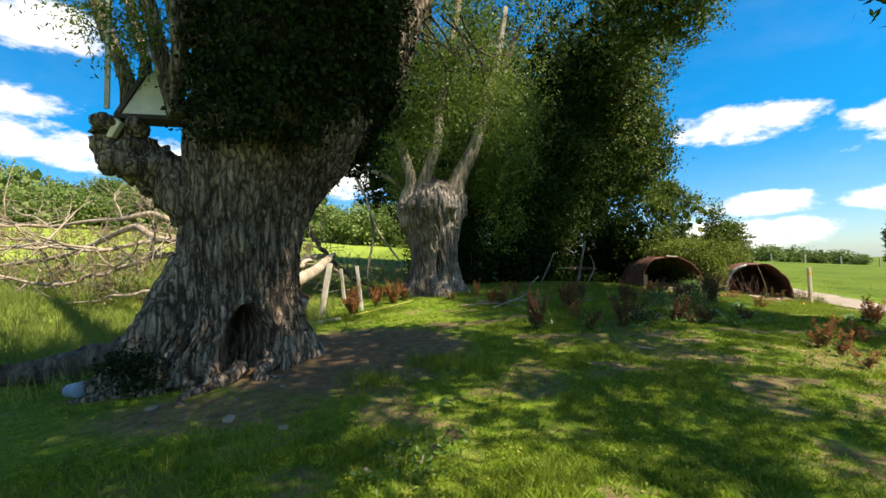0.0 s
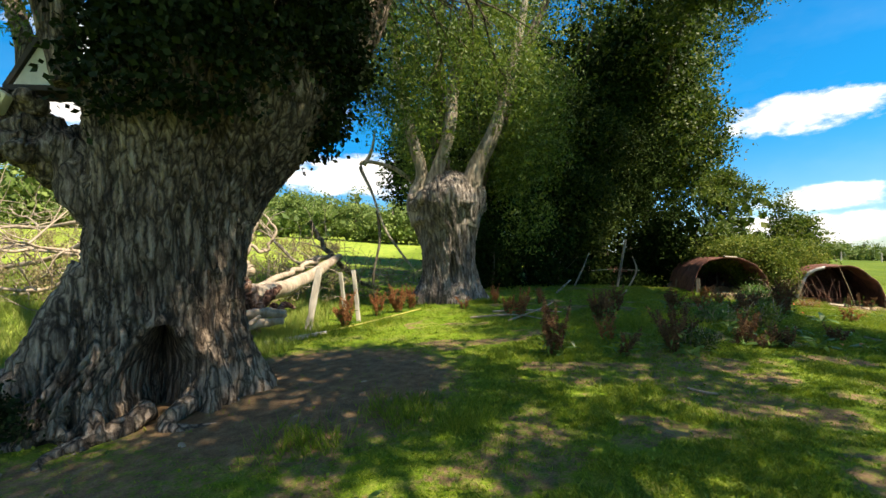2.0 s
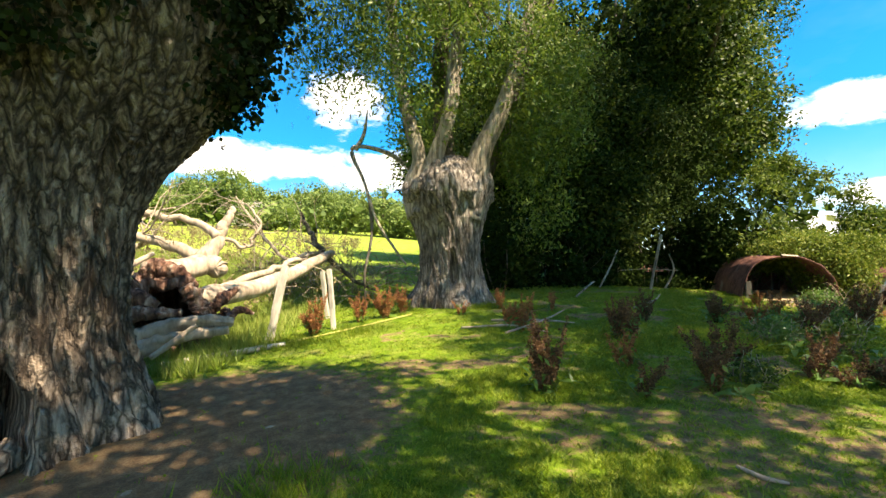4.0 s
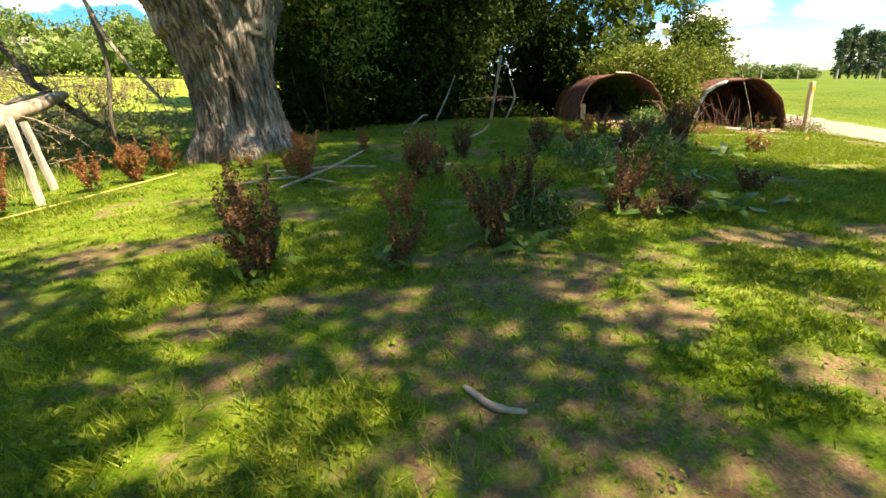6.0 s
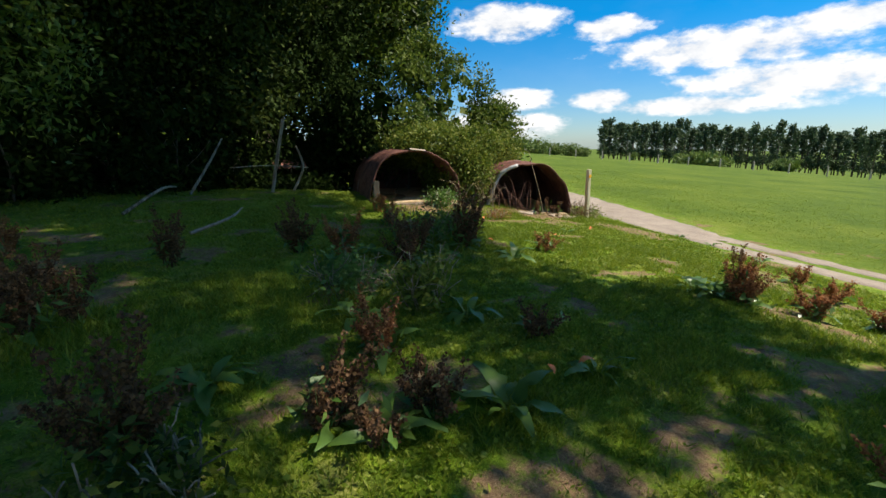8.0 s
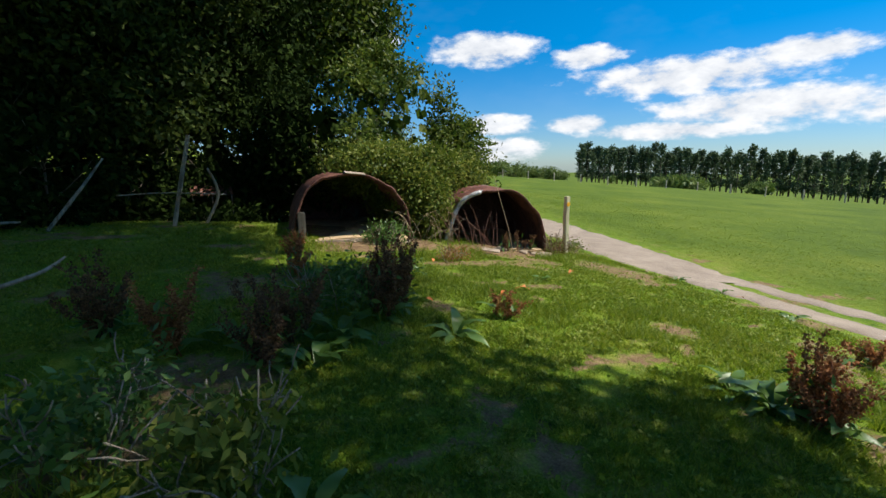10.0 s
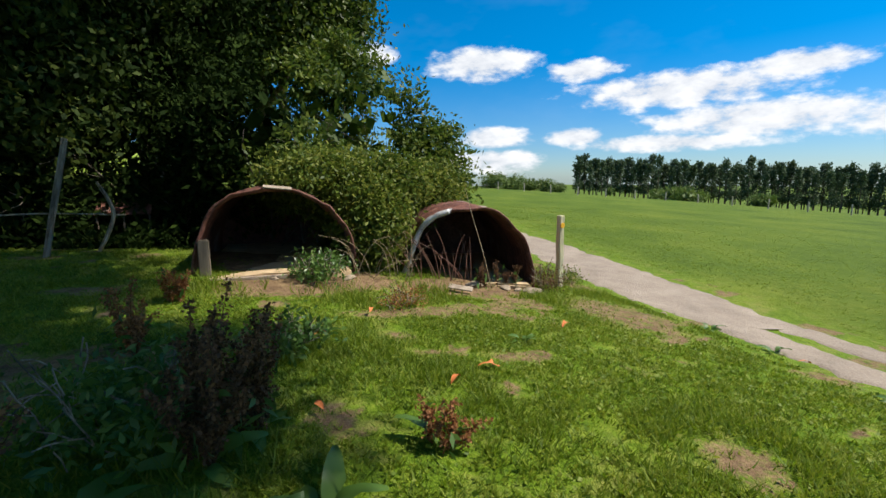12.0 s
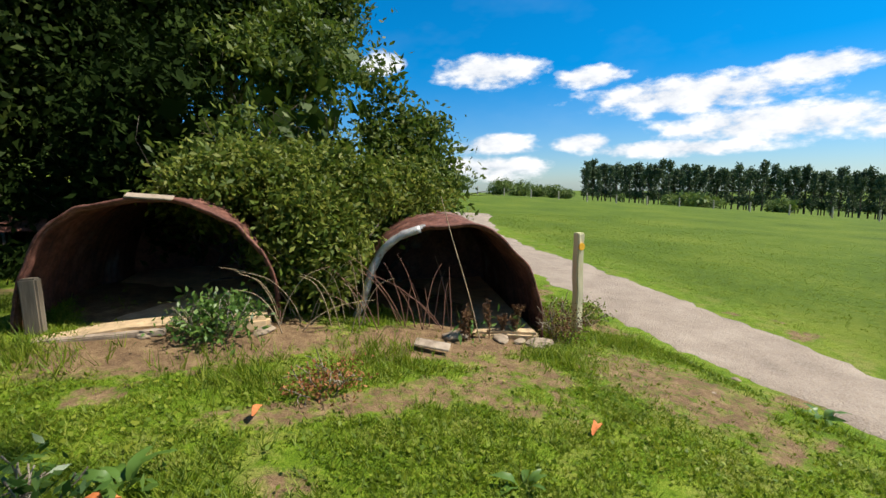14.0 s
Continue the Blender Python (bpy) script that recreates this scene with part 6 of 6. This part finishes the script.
for k, (x, y, s) in enumerate([(10.95, 15.72, 0.11), (11.45, 15.6, 0.09), (11.8, 15.42, 0.12), (9.15, 16.15, 0.09), (8.2, 16.3, 0.06), (11.62, 15.5, 0.06),
                               (-2.2, 4.6, 0.07), (-1.55, 4.3, 0.045), (-3.3, 5.1, 0.06), (-0.6, 3.4, 0.035), (0.3, 2.7, 0.03), (13.3, 14.2, 0.04), (12.6, 14.0, 0.03), (-1.2, 6.2, 0.04), (-2.0, 5.6, 0.05), (-0.8, 7.3, 0.04)]):
    build_stone(x, y, s, STONE, k + 1, "rough sandy stone lying before the shelter" if x > 5 else "small pale stone on the bare soil", 0.42, "stone", k * 1.3)
board = thing("broken_board", 10.55, 15.45, None, "pale broken piece of board on the grass", "board")
part("plank", box_bm(0, 0, 0.05, 0.34, 0.11, 0.022, 0.006, Euler((0.35, 0.12, -0.7)).to_matrix().to_4x4()), DEADWOOD, board)
for k, P in enumerate([[(0.9, 12.3, 0.05, 0.022), (1.8, 11.9, 0.12, 0.02), (2.4, 11.9, 0.08, 0.01)], [(1.2, 11.2, 0.03, 0.02), (1.9, 11.6, 0.2, 0.018), (2.25, 12.0, 0.3, 0.01)],
                       [(0.4, 11.6, 0.04, 0.02), (1.3, 11.5, 0.1, 0.016), (1.9, 11.2, 0.05, 0.01)], [(2.9, 6.95, 0.015, 0.012), (3.0, 6.8, 0.02, 0.016), (3.12, 6.75, 0.02, 0.010)],
                       [(3.9, 14.0, 0.05, 0.025), (4.4, 14.3, 0.18, 0.02), (4.6, 14.5, 0.3, 0.012)], [(3.8, 17.6, 0.1, 0.03), (4.2, 18.0, 0.7, 0.025), (4.5, 18.4, 1.2, 0.015)],
                       [(4.6, 18.6, 0.55, 0.012), (5.4, 18.5, 0.62, 0.012), (6.4, 18.9, 0.6, 0.012)], [(2.9, 15.8, 0.05, 0.03), (3.4, 16.4, 0.35, 0.025), (3.6, 17.2, 0.3, 0.012)],
                       [(6.0, 18.9, 0.0, 0.03), (6.25, 18.8, 0.6, 0.03), (6.1, 18.7, 1.1, 0.02)]]):
    build_log("dead_branch", P, DEADWOOD if k < 5 else BARK_LIMB, "thin bleached dead branch lying in the grass" if k < 5 else "thin grey dead branch at the edge of the wood", "branch", 0.25, k, 8)
ORANGE = plain_mat("orange_dead_leaf", (0.55, 0.17, 0.05), 0.7, 0.25)
for k, (x, y) in enumerate([(6.35, 9.2), (6.1, 9.15), (9.4, 12.95), (9.0, 12.9), (7.9, 12.85), (8.15, 14.05), (8.9, 14.6), (12.9, 12.2), (11.0, 13.8)]):
    ob = new("fallen_leaf", LEAVES[k % 3].copy())
    ob.data.materials.clear()
    ob.data.materials.append(ORANGE)
    ob.matrix_basis = pose(x, y, gz(x, y) + 0.05, 10, -12, 70 * k) @ Matrix.Scale(0.42, 4)
    tagged(ob, "orange-red withered dock leaf on the grass", "leaf", "fallen dock leaves")


def build_drum():
    t = thing("plastic_tub", -5.0, 6.05, gz(-5.0, 6.05) + 0.05, "overturned blue-grey plastic tub half sunk in weeds", "tub")
    blue = plain_mat("blue_grey_plastic", (0.24, 0.30, 0.38), 0.5, 0.12, 6)
    P = np.array([[0, 0, 0, 0.10], [0, 0, 0.03, 0.145], [0, 0, 0.25, 0.165], [0, 0, 0.42, 0.175], [0, 0, 0.43, 0.19], [0, 0, 0.46, 0.19]])
    V, F = tube(P, 32)
    mesh("body", V, F, blue, t)
    t.rotation_euler = (radians(82), 0, radians(65))
    t.scale = (0.62, 0.62, 0.75)
    return t


build_drum()


def build_rusty_shed():
    """Old rust-coloured sheeting under the wood, seen through the trunks."""
    x, y = 6.2, 20.7
    g = gz(x, y)
    t = thing("rusty_shed", x, y, g, "low shed of rusted sheets under the trees, shrunk to fit the view", "shed")
    # Scaled down so that only a small rust-coloured glimpse shows from the camera.
    t.scale = (0.34, 0.5, 0.66)
    n = 60
    u = np.linspace(-1.3, 1.3, n)
    for name, (y0, z0), (y1, z1) in [v for v in (("roof_sheet", (-0.6, 0.95), (0.5, 1.28)),)]:
        w = 0.015 * np.sin(u * 60)
        rows = [np.stack([u, np.full(n, y0 + (y1 - y0) * s) + (w if name == "wall_sheet" else 0), np.full(n, z0 + (z1 - z0) * s) + (w if name == "roof_sheet" else 0)], -1) for s in (0, 0.5, 1)]
        top = np.vstack(rows)
        V = np.vstack([top, top + [0, 0.012, -0.012]])
        i, j = np.meshgrid(np.arange(2), np.arange(n - 1), indexing="ij")
        q = np.stack([i * n + j, i * n + j + 1, (i + 1) * n + j + 1, (i + 1) * n + j], -1).reshape(-1, 4)
        mesh(name, V, [q, q[:, ::-1] + 3 * n], RUST, t)
    for px in (-1.2, 0, 1.2):
        part("post", box_bm(px, -0.5, 0.45, 0.09, 0.09, 1.0, 0.01), DARKWOOD, t)


build_rusty_shed()
for k in range(13):
    az = 32.5 + 3.3 * k
    d = 64 + 2 * math.sin(k)
    x, y = 8.7 + d * math.sin(radians(az)), 11.8 + d * math.cos(radians(az))
    build_post("field_fence_post", (x, y, gz(x, y)), (x, y, gz(x, y) + 1.15), 0.13, POSTWOOD, "far wooden fence post along the crest of the field", "fence post")


# ---- grass ----
def blades(rng, x, y, h, width, per, lean=0.5):
    """Tufts of single-triangle blades at x, y."""
    n = len(x)
    x, y, h = np.repeat(x, per), np.repeat(y, per), np.repeat(h, per) * rng.uniform(0.5, 1.25, n * per)
    x, y = x + rng.normal(size=n * per) * 0.018, y + rng.normal(size=n * per) * 0.018
    z = ground_z(x, y) + 0.05 * (fbm(x * 0.7, y * 0.7, 0, 3) - 0.5) + 0.03 * (fbm(x * 4, y * 4, 5, 2) - 0.5) - 0.004
    a, b = rng.uniform(0, 6.283, n * per), rng.uniform(0, 6.283, n * per)
    w = width * rng.uniform(0.6, 1.4, n * per)
    l = h * lean * rng.uniform(0.2, 1.3, n * per)
    base = np.stack([x, y, z], -1)
    side = np.stack([np.cos(a) * w, np.sin(a) * w, 0 * w], -1)
    tip = base + np.stack([np.cos(b) * l, np.sin(b) * l, h], -1)
    V = np.stack([base - side, base + side, tip], 1).reshape(-1, 3)
    return V, np.arange(len(V)).reshape(-1, 3)


def build_grass():
    rng = np.random.default_rng(88)
    n = 640000
    x, y = rng.uniform(-6, 16.5, n), rng.uniform(0.6, 19.5, n)
    s = np.clip((x * 0.58 + y * 0.79) / 15, 0, 1.25)      # along the line walked
    px, py = 8.7 * s, 11.8 * s
    d = np.hypot(x - px, y - py)
    bare = bare_mask(x, y)
    road = (x - (12.9 + 0.22 * (y - 12))) > -0.2
    keep = rng.random(n) < np.clip(1.15 - d / 6.5, 0.16, 1) * np.clip(1 - 1.5 * bare, 0.03, 1) * np.where(road, 0, 1)
    keep &= fbm(x * 2.2, y * 2.2, 7, 3) > rng.uniform(0.18, 0.48, n)
    x, y, bare = x[keep], y[keep], bare[keep]
    h = (0.018 + 0.042 * fbm(x * 1.3, y * 1.3, 2, 3)) * (1 - 0.4 * bare) * np.where(fbm(x * 0.8, y * 0.8, 11, 2) > 0.62, 1.7, 1)
    V, F = blades(rng, x, y, h, 0.0050, 4, 1.1)
    # clover and small broad leaves in the turf
    pick = rng.random(len(x)) < 0.30
    cx, cy = x[pick] + rng.normal(size=pick.sum()) * 0.03, y[pick] + rng.normal(size=pick.sum()) * 0.03
    cz = ground_z(cx, cy) + 0.05 * (fbm(cx * 0.7, cy * 0.7, 0, 3) - 0.5) + 0.03 * (fbm(cx * 4, cy * 4, 5, 2) - 0.5) + rng.uniform(0.008, 0.03, pick.sum())
    V2, F2 = leaf_quads(rng, np.stack([cx, cy, cz], -1), 0.034, 0.7, -0.1, 0.35)
    tagged(mesh("clover", V2, F2, GRASS), "clover and small broad leaves in the turf", "grass", kind="stuff")
    tagged(mesh("grass", V, F, GRASS), "short grazed grass blades on the turf", "grass", kind="stuff")
    # longer tufts that the sheep have left
    tx, ty = [], []
    for cx, cy, r, m in [(-0.1, 6.3, 0.35, 260), (0.5, 6.0, 0.25, 160), (-0.9, 5.6, 0.3, 160), (-2.0, 3.6, 0.6, 300), (-3.0, 3.2, 0.5, 200), (8.9, 15.3, 0.4, 200), (10.0, 15.4, 0.35, 180), (11.7, 15.0, 0.3, 160), (12.9, 15.4, 0.3, 160), (12.3, 15.8, 0.25, 120),
                          (7.4, 16.0, 0.4, 200), (-1.6, 11.5, 0.5, 200), (-2.4, 10.6, 0.4, 200), (0.6, 14.2, 0.4, 160), (-1.4, 14.0, 0.4, 160), (3.2, 10.8, 0.4, 160), (5.0, 10.8, 0.5, 200), (6.9, 12.6, 0.5, 220)]:
        tx.append(cx + rng.normal(size=m) * r * 0.6), ty.append(cy + rng.normal(size=m) * r * 0.6)
    tx, ty = np.concatenate(tx), np.concatenate(ty)
    V, F = blades(rng, tx, ty, 0.07 + 0.10 * rng.random(len(tx)), 0.005, 4, 0.8)
    tagged(mesh("grass_tufts", V, F, GRASS), "longer green grass tufts left by grazing", "grass", kind="stuff")
    # rough grass of the meadow and along the fence
    n = 42000
    x, y = rng.uniform(-16, -2.6, n), rng.uniform(5.5, 24, n)
    ok = (x + 0.25 * (y - 12) < -3.6 + 0.6 * rng.normal(size=n)) & (np.hypot(x + 3.4, y - 7.1) > 1.7)
    ok &= (x < -5.0) | (y > 8.8)
    ok &= ~((x > -7.4) & (y < 7.6)) | (rng.random(n) < 0.12)
    x, y = x[ok], y[ok]
    V, F = blades(rng, x, y, 0.14 + 0.25 * fbm(x * 0.7, y * 0.7, 4, 3), 0.008, 5, 0.7)
    tagged(mesh("meadow_grass", V, F, GRASS_TALL), "tall yellow-green meadow grass beyond the fence", "grass", kind="stuff")
    # rough verges of the track and the field beyond
    n = 22000
    x, y = rng.uniform(11.5, 34, n), rng.uniform(7, 34, n)
    e = x - (15.25 + 0.22 * (y - 12) + 0.15 * np.maximum(0, y - 20))
    ok = ((e > 0.25) & (rng.random(n) < np.clip(1.2 - e / 14, 0.15, 1))) | (np.abs(x - (12.75 + 0.22 * (y - 12))) < 0.25 * rng.random(n))
    x, y = x[ok], y[ok]
    V, F = blades(rng, x, y, 0.015 + 0.03 * fbm(x * 0.9, y * 0.9, 4, 3), 0.006, 5, 1.4)
    tagged(mesh("field_grass", V, F, GRASS), "rough green grass of the field beyond the track", "grass", kind="stuff")
    # brown seeded weeds scattered over the meadow
    st, sd = [], []
    for k in range(950):
        x, y = rng.uniform(-30, -4.6), rng.uniform(11, 44)
        if x + 0.25 * (y - 12) > -4.2:
            continue
        h = rng.uniform(0.45, 0.95)
        z = gz(x, y)
        st.append(tube([[x, y, z, 0.012], [x + 0.03, y, z + h, 0.006]], 3))
        P = np.stack([x + rng.normal(size=34) * 0.09, y + rng.normal(size=34) * 0.09, z + h * rng.uniform(0.25, 1.0, 34)], -1)
        sd.append(leaf_quads(rng, P, 0.10, 0.5, 0.6))
    V, F = join(st + sd)
    tagged(mesh("meadow_weeds", V, F, DRYLEAF), "brown withered weeds scattered over the meadow", "weeds", kind="stuff")


build_grass()
